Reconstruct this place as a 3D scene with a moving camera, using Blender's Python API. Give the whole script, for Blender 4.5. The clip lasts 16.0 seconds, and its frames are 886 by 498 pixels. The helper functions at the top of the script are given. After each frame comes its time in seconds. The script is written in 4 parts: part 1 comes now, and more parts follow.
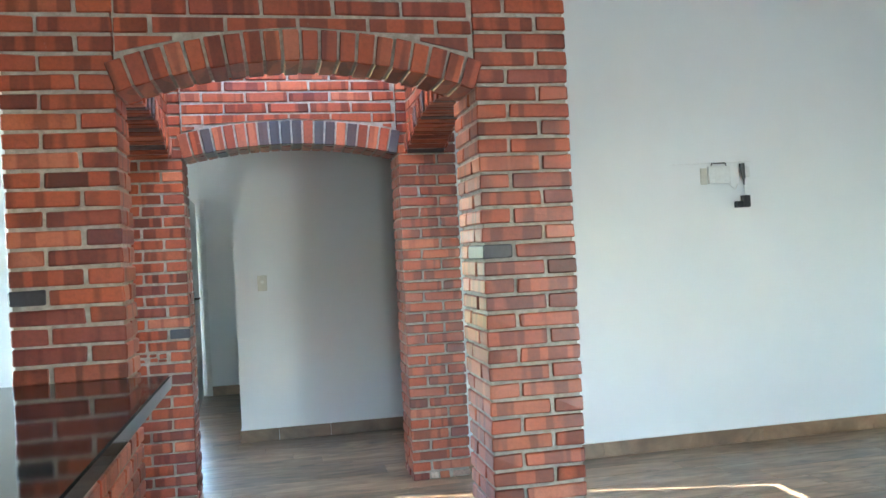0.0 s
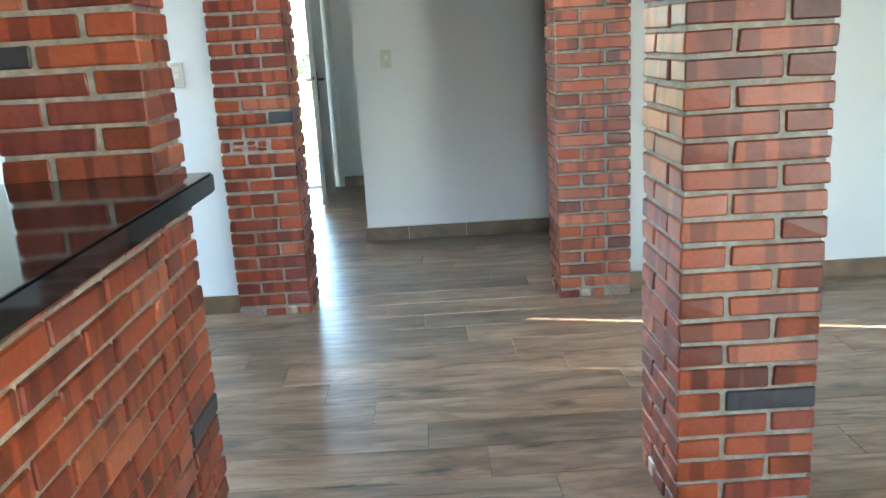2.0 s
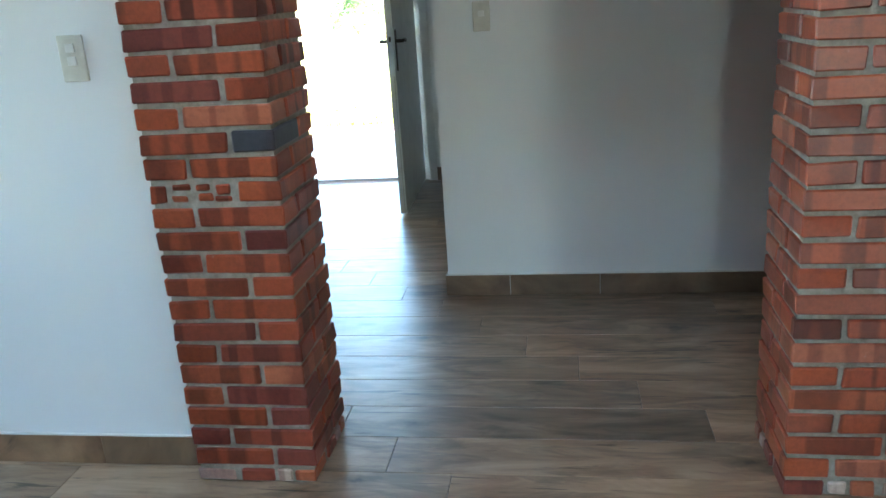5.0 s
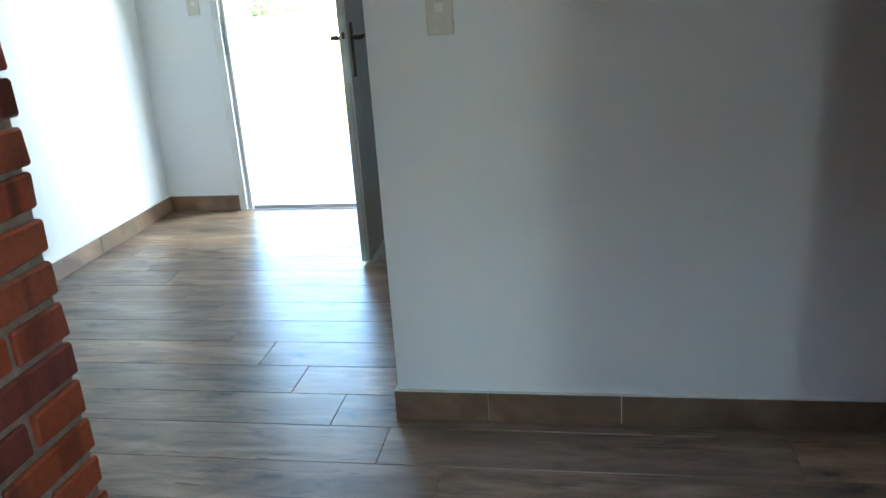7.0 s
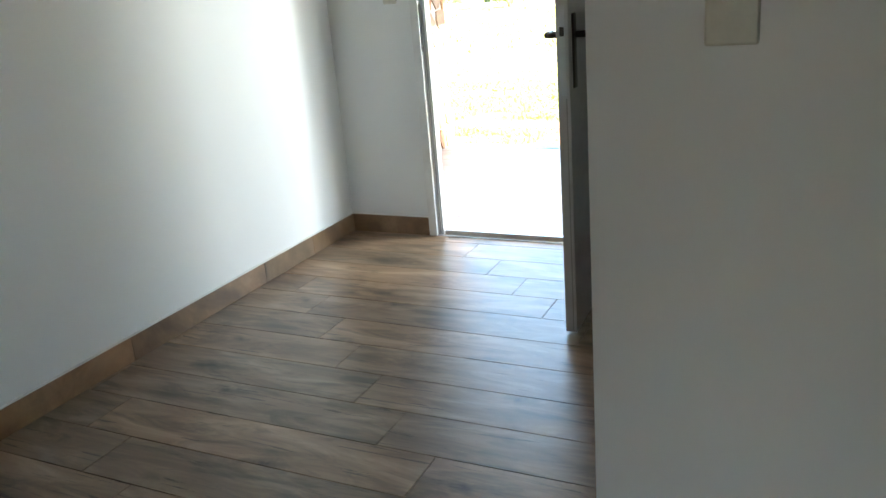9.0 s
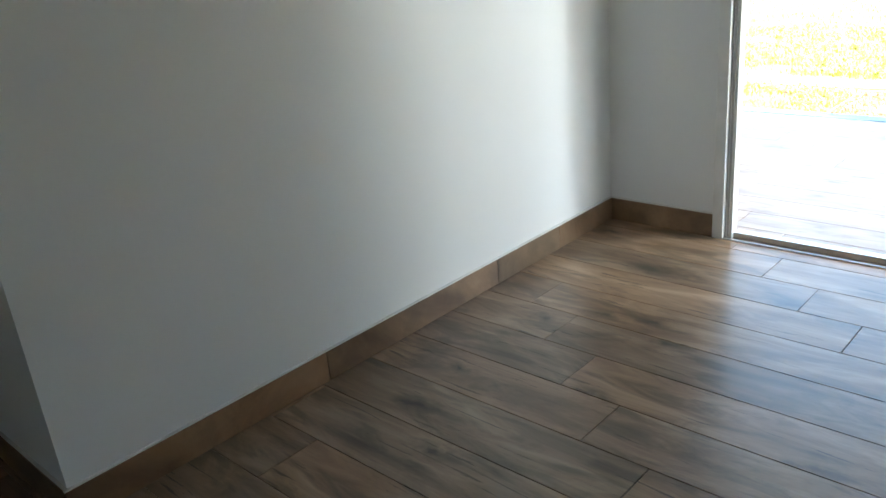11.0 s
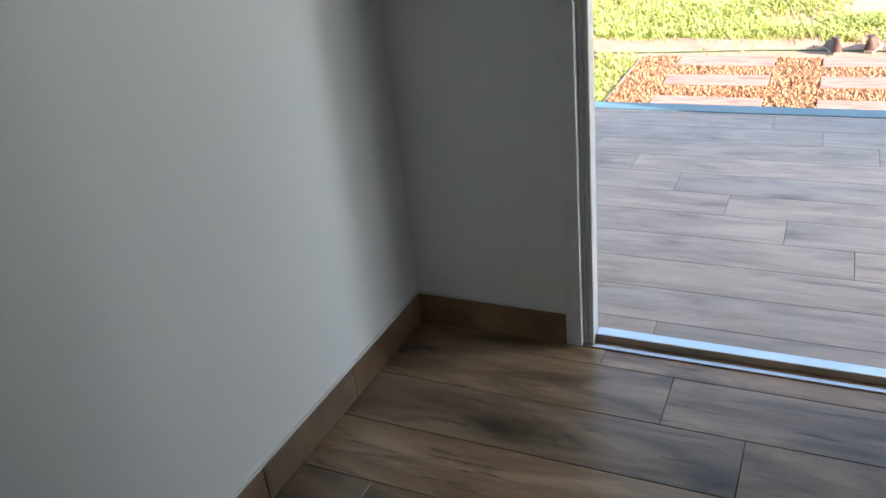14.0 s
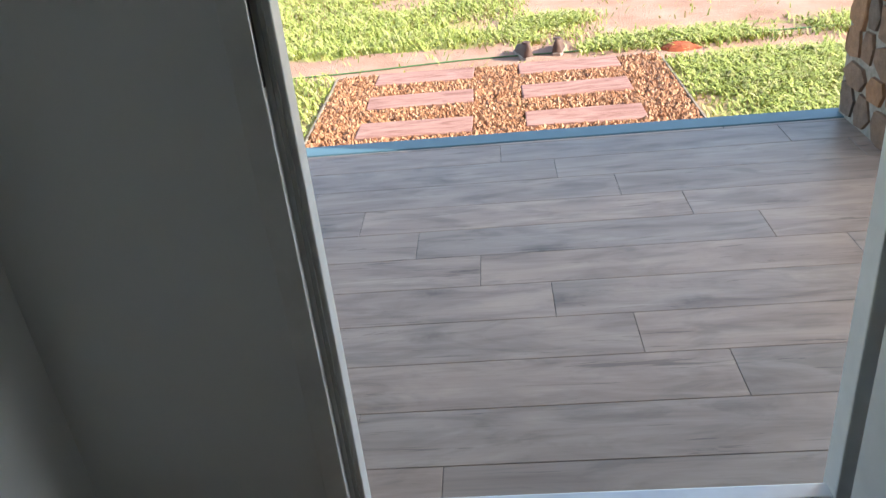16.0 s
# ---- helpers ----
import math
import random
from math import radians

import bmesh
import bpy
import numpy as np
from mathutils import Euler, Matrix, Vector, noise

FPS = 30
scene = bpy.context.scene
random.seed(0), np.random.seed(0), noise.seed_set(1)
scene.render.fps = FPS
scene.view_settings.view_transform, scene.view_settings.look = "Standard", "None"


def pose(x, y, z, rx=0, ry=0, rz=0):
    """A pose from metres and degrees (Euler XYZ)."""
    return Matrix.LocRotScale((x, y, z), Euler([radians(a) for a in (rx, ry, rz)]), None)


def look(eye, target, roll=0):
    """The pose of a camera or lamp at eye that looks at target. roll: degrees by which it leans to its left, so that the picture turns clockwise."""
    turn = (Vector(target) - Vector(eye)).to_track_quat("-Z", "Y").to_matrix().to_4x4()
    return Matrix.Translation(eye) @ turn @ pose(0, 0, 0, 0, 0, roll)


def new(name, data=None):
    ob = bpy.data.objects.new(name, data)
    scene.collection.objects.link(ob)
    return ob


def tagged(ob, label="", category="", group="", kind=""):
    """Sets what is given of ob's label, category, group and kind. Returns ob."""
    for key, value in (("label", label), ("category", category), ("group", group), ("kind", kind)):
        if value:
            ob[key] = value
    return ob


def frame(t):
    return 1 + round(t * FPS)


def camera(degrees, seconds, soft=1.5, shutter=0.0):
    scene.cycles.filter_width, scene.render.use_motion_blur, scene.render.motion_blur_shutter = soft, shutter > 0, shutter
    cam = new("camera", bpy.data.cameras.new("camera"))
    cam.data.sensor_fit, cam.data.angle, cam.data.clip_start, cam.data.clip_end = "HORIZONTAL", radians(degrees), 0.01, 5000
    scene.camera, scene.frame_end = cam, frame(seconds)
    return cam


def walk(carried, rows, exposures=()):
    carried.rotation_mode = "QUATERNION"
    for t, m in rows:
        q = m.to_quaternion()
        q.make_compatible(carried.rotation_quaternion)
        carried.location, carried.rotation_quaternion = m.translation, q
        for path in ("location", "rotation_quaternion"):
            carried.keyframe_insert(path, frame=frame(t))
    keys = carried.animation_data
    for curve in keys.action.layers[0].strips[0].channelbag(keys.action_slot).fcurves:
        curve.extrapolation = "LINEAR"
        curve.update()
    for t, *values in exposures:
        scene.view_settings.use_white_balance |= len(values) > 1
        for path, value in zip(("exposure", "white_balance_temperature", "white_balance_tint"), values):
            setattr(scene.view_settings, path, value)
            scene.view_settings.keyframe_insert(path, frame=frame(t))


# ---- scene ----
cam = camera(57.5, 16.0)
PATH = [
    (0, (0.524, -5.091, 1.465), (0.93, -3.133, 1.465), -2.8),
    (0.5, (0.639, -4.867, 1.433), (0.986, -2.901, 1.316), -2.9),
    (1, (0.651, -4.671, 1.388), (0.866, -2.698, 1.144), -2.8),
    (1.5, (0.638, -4.393, 1.372), (0.729, -2.433, 0.984), -3.0),
    (2, (0.682, -4.082, 1.342), (0.695, -2.144, 0.849), -3.3),
    (2.5, (0.725, -3.764, 1.377), (0.632, -1.838, 0.848), -3.7),
    (3, (0.713, -3.42, 1.392), (0.512, -1.508, 0.842), -3.9),
    (3.5, (0.737, -3.077, 1.357), (0.52, -1.169, 0.801), -3.6),
    (3.7, (0.738, -2.959, 1.358), (0.525, -1.048, 0.808), -3.6),
    (5.8, (0.727, -1.465, 1.374), (0.385, 0.401, 0.742), -4.0),
    (6, (0.709, -1.349, 1.373), (0.366, 0.517, 0.741), -4.0),
    (6.5, (0.738, -1.013, 1.351), (0.401, 0.85, 0.706), -3.8),
    (7, (0.786, -0.716, 1.363), (0.443, 1.144, 0.714), -3.9),
    (7.5, (0.765, -0.392, 1.363), (0.392, 1.46, 0.707), -4.1),
    (8, (0.746, -0.071, 1.36), (0.325, 1.767, 0.694), -4.2),
    (8.5, (0.699, 0.137, 1.357), (0.066, 1.918, 0.702), -4.8),
    (9, (0.544, 0.283, 1.329), (-0.304, 1.977, 0.686), -4.9),
    (9.5, (0.356, 0.435, 1.324), (-0.633, 2.04, 0.663), -5.2),
    (10, (0.237, 0.639, 1.297), (-0.904, 2.139, 0.627), -5.1),
    (10.2, (0.185, 0.705, 1.278), (-1.016, 2.157, 0.607), -5.3),
    (12.5, (-0.443, 1.567, 1.313), (-1.767, 2.825, 0.498), -6.5),
    (13, (-0.591, 1.747, 1.351), (-1.786, 3.108, 0.503), -6.3),
    (13.5, (-0.674, 1.919, 1.347), (-1.64, 3.43, 0.464), -6.2),
    (14, (-0.763, 2.078, 1.339), (-1.585, 3.665, 0.442), -6.4),
    (14.5, (-0.887, 2.224, 1.343), (-1.584, 3.862, 0.432), -6.5),
    (15, (-0.946, 2.348, 1.349), (-1.401, 4.053, 0.408), -5.9),
    (15.5, (-0.965, 2.546, 1.334), (-1.232, 4.284, 0.381), -5.9),
    (16, (-0.975, 2.794, 1.317), (-1.136, 4.544, 0.363), -6.2),
]
walk(cam, [(t, look(eye, target, roll)) for t, eye, target, roll in PATH],
     [(0, 5.3, 5600, 2), (3.7, 5.0, 5700, -4), (5.8, 4.5, 5500, 0), (7, 4.6, 5500, 0), (9, 3.85, 6350, 5), (10, 3.55, 6350, 5),
      (12.5, 3.4, 6400, 8), (13, 3.0, 6400, 8), (14, 2.15, 6250, 9), (15, 1.95, 6150, 7), (16, 1.62, 6150, 7)])

# ---- world, sun, added daylight lamps ----
SUN_H = Vector((0.969, -0.248, 0)).normalized()
SUN_EL = radians(26)
SUN_DIR = Vector((SUN_H.x * math.cos(SUN_EL), SUN_H.y * math.cos(SUN_EL), math.sin(SUN_EL)))
world = bpy.data.worlds.new("sky")
scene.world = world
world.use_nodes = True
wn = world.node_tree.nodes
sky = wn.new("ShaderNodeTexSky")
sky.sky_type = 'NISHITA'
sky.sun_disc = False
sky.sun_elevation = SUN_EL
sky.sun_rotation = math.atan2(SUN_H.x, SUN_H.y)
world.node_tree.links.new(sky.outputs[0], wn["Background"].inputs[0])
wn["Background"].inputs[1].default_value = 0.15
sun = new("sun", bpy.data.lights.new("sun", 'SUN'))
sun.data.energy = 4.5
sun.data.angle = radians(0.5)
sun.data.color = (1.0, 0.93, 0.82)
sun.matrix_world = look(SUN_DIR * 30, (0, 0, 0))


def daylight_lamp(x, y, z, tx, ty, tz, w, h, power, color=(0.78, 0.94, 1.0)):
    ob = new("added_daylight", bpy.data.lights.new("added_daylight", 'AREA'))
    ob.data.shape = 'RECTANGLE'
    ob.data.size, ob.data.size_y = w, h
    ob.data.energy = power
    ob.data.color = color
    ob.matrix_world = look((x, y, z), (tx, ty, tz))
    return ob


daylight_lamp(-4.34, -1.05, 1.6, 0, -1.05, 1.55, 1.7, 1.5, 1.35)
daylight_lamp(4.68, -8.34, 1.15, 3.6, 0, 1.15, 0.8, 2.05, 1.7)
daylight_lamp(0.7, -8.34, 1.15, 0.7, 0, 1.15, 0.5, 2.05, 0.85)
daylight_lamp(5.24, -5.25, 1.5, 0, -5.25, 1.45, 0.65, 0.9, 0.22)
daylight_lamp(0.65, -0.95, 3.42, 0.65, -0.95, 0, 0.9, 0.9, 0.85)
daylight_lamp(0.88, 5.21, 1.65, -5, 5.21, 1.65, 0.45, 1.5, 6.6, (0.95, 0.985, 1.0))     # added lamp at the veranda's side, brightening the hall's left wall

# ---- materials ----


def material(name, rough=0.5, metal=0.0, spec=0.5):
    m = bpy.data.materials.new(name)
    m.use_nodes = True
    b = m.node_tree.nodes["Principled BSDF"]
    b.inputs["Roughness"].default_value = rough
    b.inputs["Metallic"].default_value = metal
    b.inputs["Specular IOR Level"].default_value = spec
    return m, m.node_tree.nodes, m.node_tree.links, b


def node(nodes, kind, **values):
    n = nodes.new(kind)
    for key, value in values.items():
        n.inputs[key].default_value = value
    return n


def ramp(nodes, links, fac, stops):
    r = nodes.new("ShaderNodeValToRGB")
    els = r.color_ramp.elements
    while len(els) < len(stops):
        els.new(0.5)
    for e, (p, c) in zip(els, stops):
        e.position, e.color = p, (*c, 1)
    links.new(fac, r.inputs[0])
    return r.outputs[0]


def mix(nodes, links, kind, fac, a, b):
    m = nodes.new("ShaderNodeMix")
    m.data_type, m.blend_type = 'RGBA', kind
    for sock, v in ((m.inputs[0], fac), (m.inputs[6], a), (m.inputs[7], b)):
        if isinstance(v, (int, float)):
            sock.default_value = v
        elif isinstance(v, tuple):
            sock.default_value = (*v, 1)
        else:
            links.new(v, sock)
    return m.outputs[2]


def coords(nodes, links, scale, shift=True, kind="Object"):
    """Object coordinates, scaled, and moved by a random step for each object."""
    tc = nodes.new("ShaderNodeTexCoord")
    mp = nodes.new("ShaderNodeMapping")
    mp.inputs["Scale"].default_value = scale
    links.new(tc.outputs[kind], mp.inputs["Vector"])
    if shift:
        oi = nodes.new("ShaderNodeObjectInfo")
        mul = nodes.new("ShaderNodeVectorMath")
        mul.operation = 'SCALE'
        mul.inputs[0].default_value = (37.0, 91.0, 53.0)
        links.new(oi.outputs["Random"], mul.inputs["Scale"])
        links.new(mul.outputs[0], mp.inputs["Location"])
    return mp.outputs[0]


def fractal(nodes, links, vec, scale, detail=6, rough=0.6, distort=0.0):
    n = node(nodes, "ShaderNodeTexNoise", Scale=scale, Detail=detail, Roughness=rough, Distortion=distort)
    links.new(vec, n.inputs["Vector"])
    return n.outputs[0]


def bump(nodes, links, bsdf, height, strength, dist=0.01):
    b = node(nodes, "ShaderNodeBump", Strength=strength, Distance=dist)
    links.new(height, b.inputs["Height"])
    links.new(b.outputs[0], bsdf.inputs["Normal"])


def plaster(name, color, rough=0.6, scale=1.0):
    m, n, l, b = material(name, rough, 0, 0.4)
    v = coords(n, l, (1, 1, 1), False)
    broad = ramp(n, l, fractal(n, l, v, 0.9, 4), [(0.3, tuple(c * 0.96 for c in color)), (0.7, color)])
    l.new(broad, b.inputs["Base Color"])
    h = fractal(n, l, v, 160 * scale, 3, 0.6)
    roll = fractal(n, l, v, 28 * scale, 3, 0.5)
    add = n.new("ShaderNodeMath")
    l.new(h, add.inputs[0])
    l.new(roll, add.inputs[1])
    bump(n, l, b, add.outputs[0], 0.12, 0.003)
    return m


def brick_material(name, stops, band):
    """Fired clay: a colour for each brick, darker flash bands across its length, grit and pits."""
    m, n, l, b = material(name, 0.38, 0, 0.45)
    oi = n.new("ShaderNodeObjectInfo")
    base = ramp(n, l, oi.outputs["Random"], stops)
    v = coords(n, l, (1, 1, 1))
    v1 = coords(n, l, (1, 0.35, 0.05))
    bands = fractal(n, l, v1, 16, 1, 0.4)
    dark = ramp(n, l, bands, [(0.50, (1, 1, 1)), (0.56, (band, band * 0.82, band * 0.85))])
    col = mix(n, l, 'MULTIPLY', 0.8, base, dark)
    grit = ramp(n, l, fractal(n, l, v, 60, 5, 0.7), [(0.25, (0.66, 0.64, 0.64)), (0.6, (1.08, 1.04, 1.0))])
    col = mix(n, l, 'MULTIPLY', 0.8, col, grit)
    lime = ramp(n, l, fractal(n, l, v, 22, 5, 0.75), [(0.66, (0, 0, 0)), (0.76, (1, 1, 1))])
    fac = n.new("ShaderNodeMath")
    fac.operation = 'MULTIPLY'
    fac.inputs[1].default_value = 0.25
    l.new(lime, fac.inputs[0])
    col = mix(n, l, 'MIX', fac.outputs[0], col, (0.5, 0.42, 0.38))
    l.new(col, b.inputs["Base Color"])
    bump(n, l, b, fractal(n, l, v, 90, 4, 0.6), 0.25, 0.003)
    return m


M_BRICK = brick_material("fired_brick", [(0.0, (0.228, 0.0465, 0.0174)), (0.35, (0.31, 0.0676, 0.0232)),
                                         (0.7, (0.262, 0.0549, 0.0232)), (0.9, (0.194, 0.0422, 0.0232)), (1.0, (0.349, 0.0933, 0.0348))], 0.42)
M_BRICK_DARK = brick_material("overfired_brick", [(0.0, (0.035, 0.038, 0.05)), (0.6, (0.06, 0.055, 0.06)), (1.0, (0.09, 0.05, 0.05))], 0.8)
M_BRICK_PALE = brick_material("pale_brick", [(0.0, (0.388, 0.116, 0.0532)), (1.0, (0.33, 0.106, 0.058))], 0.55)
M_BRICK_PLUM = brick_material("plum_brick", [(0.0, (0.194, 0.0401, 0.0261)), (0.5, (0.15, 0.0359, 0.027)), (1.0, (0.242, 0.0507, 0.027))], 0.6)
M_BRICK_DUSK = brick_material("flashed_brick", [(0.0, (0.262, 0.0528, 0.0232)), (1.0, (0.291, 0.0591, 0.0232))], 0.12)


M_BRICK_LIMED = brick_material("mortar_smeared_brick", [(0.0, (0.42, 0.3, 0.25)), (1.0, (0.52, 0.42, 0.36))], 0.6)


def mortar():
    m, n, l, b = material("grey_mortar", 0.9, 0, 0.2)
    v = coords(n, l, (1, 1, 1), False)
    c = ramp(n, l, fractal(n, l, v, 35, 5, 0.7), [(0.3, (0.22, 0.2, 0.172)), (0.7, (0.4, 0.37, 0.325))])
    l.new(c, b.inputs["Base Color"])
    bump(n, l, b, fractal(n, l, v, 150, 5, 0.7), 0.6, 0.004)
    return m


M_MORTAR = mortar()
M_WALL = plaster("white_wall_paint", (0.76, 0.77, 0.77), 0.55)
M_CEIL = plaster("white_ceiling_paint", (0.8, 0.8, 0.79), 0.8)
M_FACADE = plaster("cream_facade_paint", (0.7, 0.66, 0.58), 0.8)


def wood_tile(name, stops, rough, knots=1.0, blotch=None, vary=1.0):
    """Porcelain plank printed as wood: soft long figure, fine fibre, thin dark cracks with smoky stains and a few knots, different on each plank."""
    m, n, l, b = material(name, rough, 0, 0.65)
    v = coords(n, l, (1, 1, 1))
    grain = fractal(n, l, coords(n, l, (0.9, 4.2, 1)), 2.6, 6, 0.6, 0.8)
    col = ramp(n, l, grain, stops)
    oi = n.new("ShaderNodeObjectInfo")
    tone = ramp(n, l, oi.outputs["Random"], [(0.0, (0.68, 0.7, 0.72)), (0.3, (0.95, 0.95, 0.94)), (0.55, (1.08, 1.02, 0.96)), (0.8, (1.25, 1.17, 1.08)), (1.0, (0.8, 0.84, 0.87))])
    col = mix(n, l, 'MULTIPLY', vary, col, tone)
    fibre = ramp(n, l, fractal(n, l, coords(n, l, (1.4, 55, 1)), 2.4, 4, 0.6, 0.3), [(0.36, (0.78, 0.77, 0.76)), (0.5, (1, 1, 1)), (0.66, (1.14, 1.12, 1.1))])
    col = mix(n, l, 'MULTIPLY', 0.28, col, fibre)
    vein = fractal(n, l, coords(n, l, (1.2, 4.6, 1)), 2.3, 5, 0.6, 1.2)
    smoke = ramp(n, l, vein, [(0.5, (1, 1, 1)), (0.64, (0.46, 0.48, 0.48))])
    col = mix(n, l, 'MULTIPLY', 0.75 * knots, col, smoke)
    crack = ramp(n, l, fractal(n, l, coords(n, l, (1.1, 19, 1)), 2.2, 5, 0.65, 0.8), [(0.625, (1, 1, 1)), (0.66, (0.22, 0.21, 0.2))])
    col = mix(n, l, 'MULTIPLY', 0.85 * knots, col, crack)
    vo = node(n, "ShaderNodeTexVoronoi", Scale=1.35, Randomness=1.0)
    vo.voronoi_dimensions = '2D'
    warp = fractal(n, l, v, 14, 3)
    l.new(mix(n, l, 'MIX', 0.14, coords(n, l, (1.0, 2.2, 1)), warp), vo.inputs["Vector"])
    knot = ramp(n, l, vo.outputs["Distance"], [(0.012, (0.12, 0.11, 0.11)), (0.035, (0.45, 0.44, 0.43)), (0.11, (1, 1, 1))])
    col = mix(n, l, 'MULTIPLY', 0.85 * knots, col, knot)
    if blotch:
        tc = n.new("ShaderNodeTexCoord")
        mp = n.new("ShaderNodeMapping")
        mp.inputs["Location"].default_value = (-blotch[0] / 0.13 - 0.35, -blotch[1] / 0.055 - 0.35, -0.35)
        mp.inputs["Scale"].default_value = (1 / 0.13, 1 / 0.055, 0)
        l.new(tc.outputs["Object"], mp.inputs["Vector"])
        ln = n.new("ShaderNodeVectorMath")
        ln.operation = 'LENGTH'
        l.new(mix(n, l, 'ADD', 0.7, mp.outputs[0], fractal(n, l, v, 16, 5, 0.7)), ln.inputs[0])
        spot = ramp(n, l, ln.outputs["Value"], [(0.25, (0.13, 0.15, 0.14)), (0.6, (0.5, 0.5, 0.48)), (1.0, (1, 1, 1))])
        col = mix(n, l, 'MULTIPLY', 0.9, col, spot)
    l.new(col, b.inputs["Base Color"])
    rr = n.new("ShaderNodeMapRange")
    rr.inputs["To Min"].default_value = rough - 0.06
    rr.inputs["To Max"].default_value = rough + 0.1
    l.new(fractal(n, l, v, 3.0, 5), rr.inputs["Value"])
    l.new(rr.outputs[0], b.inputs["Roughness"])
    bump(n, l, b, grain, 0.05, 0.002)
    return m


WOOD = [(0.3, (0.14, 0.088, 0.052)), (0.5, (0.25, 0.168, 0.106)), (0.68, (0.37, 0.268, 0.18))]
M_PLANK = wood_tile("wood_look_plank", WOOD, 0.31)
M_PLANK_KNOT = wood_tile("wood_look_plank_with_knot", WOOD, 0.31, 1.0, (0.02, -0.03))
M_DECK = wood_tile("outdoor_wood_look_plank", [(0.3, (0.25, 0.187, 0.155)), (0.5, (0.345, 0.265, 0.222)), (0.7, (0.42, 0.333, 0.28))], 0.42, 0.6, None, 0.5)
M_SKIRT = wood_tile("skirting_wood_look", [(0.3, (0.11, 0.064, 0.035)), (0.5, (0.215, 0.135, 0.078)), (0.7, (0.32, 0.215, 0.13))], 0.35, 0.6)


def plain(name, color, rough, metal=0.0, grain=60, depth=0.08, spec=0.5):
    m, n, l, b = material(name, rough, metal, spec)
    v = coords(n, l, (1, 1, 1), False)
    c = ramp(n, l, fractal(n, l, v, grain * 0.15, 4), [(0.3, tuple(k * 0.86 for k in color)), (0.7, color)])
    l.new(c, b.inputs["Base Color"])
    bump(n, l, b, fractal(n, l, v, grain, 4), depth, 0.002)
    return m


M_GROUT = plain("dark_grout", (0.06, 0.05, 0.045), 0.85)
M_CAULK = plain("white_caulk", (0.72, 0.72, 0.7), 0.6)
M_FRAME = plain("white_lacquer", (0.76, 0.76, 0.75), 0.35)
M_LEAF = plain("grey_white_lacquer", (0.66, 0.66, 0.65), 0.32)
M_GASKET = plain("grey_rubber", (0.42, 0.42, 0.4), 0.7)
M_ALU = plain("brushed_aluminium", (0.72, 0.73, 0.74), 0.3, 1.0)
M_BRONZE = plain("dark_bronze", (0.1, 0.085, 0.075), 0.35, 0.9)
M_SWITCH = plain("cream_switch_plastic", (0.62, 0.6, 0.52), 0.35, 0, 200, 0.02)
M_ROCKER = plain("white_switch_plastic", (0.74, 0.73, 0.68), 0.3, 0, 200, 0.02)
M_BLACK = plain("black_plastic", (0.012, 0.012, 0.013), 0.4)
M_WHITEPL = plain("white_plastic", (0.75, 0.75, 0.74), 0.4, 0, 200, 0.02)
M_SHUTTER = plain("shutter_wood", (0.3, 0.2, 0.13), 0.6)
# blue-grey puts the sky's reflection into the trim's colour
M_BLUE = plain("deck_edge_sky_tint", (0.1, 0.185, 0.23), 0.4)
M_SHOE = plain("worn_brown_leather", (0.1, 0.05, 0.035), 0.7)
M_SOLE = plain("pale_sole", (0.35, 0.27, 0.22), 0.8)
M_CORD = plain("green_cord", (0.1, 0.2, 0.08), 0.7)
M_WOODEDGE = plain("weathered_edging", (0.33, 0.26, 0.19), 0.8)


def granite():
    m, n, l, b = material("black_granite", 0.06, 0, 0.5)
    v = coords(n, l, (1, 1, 1), False)
    c = ramp(n, l, fractal(n, l, v, 260, 3, 0.7), [(0.55, (0.006, 0.006, 0.007)), (0.75, (0.05, 0.05, 0.055))])
    l.new(c, b.inputs["Base Color"])
    return m


M_GRANITE = granite()

# ---- mesh helpers ----


def mesh_from(bm, name, mats, smooth=False):
    me = bpy.data.meshes.new(name)
    bm.normal_update()
    bm.to_mesh(me)
    bm.free()
    for m in mats if isinstance(mats, (list, tuple)) else (mats,):
        me.materials.append(m)
    if smooth:
        for p in me.polygons:
            p.use_smooth = True
    return me


def box(bm, x0, x1, y0, y1, z0, z1, bevel=0.0):
    got = bmesh.ops.create_cube(bm, size=1.0, matrix=Matrix.Translation(((x0 + x1) / 2, (y0 + y1) / 2, (z0 + z1) / 2)) @ Matrix.Diagonal((x1 - x0, y1 - y0, z1 - z0, 1)))
    if bevel:
        edges = list({e for v in got["verts"] for e in v.link_edges})
        bmesh.ops.bevel(bm, geom=edges, offset=bevel, segments=2, profile=0.5, affect='EDGES')
    return got


def cyl(bm, a, b, r0, r1=None, seg=16, caps=True):
    a, b = Vector(a), Vector(b)
    d = b - a
    m = Matrix.Translation((a + b) / 2) @ d.to_track_quat('Z', 'Y').to_matrix().to_4x4()
    return bmesh.ops.create_cone(bm, cap_ends=caps, segments=seg, radius1=r0, radius2=r0 if r1 is None else r1, depth=d.length, matrix=m)


def part(name, bm, mat, parent, label="", smooth=False):
    ob = new(name, mesh_from(bm, name, mat, smooth))
    ob.parent = parent
    if label:
        tagged(ob, label)
    return ob


def boxpart(name, mat, parent, x0, x1, y0, y1, z0, z1, bevel=0.0, label=""):
    bm = bmesh.new()
    box(bm, x0, x1, y0, y1, z0, z1, bevel)
    return part(name, bm, mat, parent, label)


def solid(name, mat, label, category, boxes, kind="structure", bevel=0.0):
    bm = bmesh.new()
    for b in boxes:
        box(bm, *b, bevel)
    return tagged(new(name, mesh_from(bm, name, mat)), label, category, "", kind)


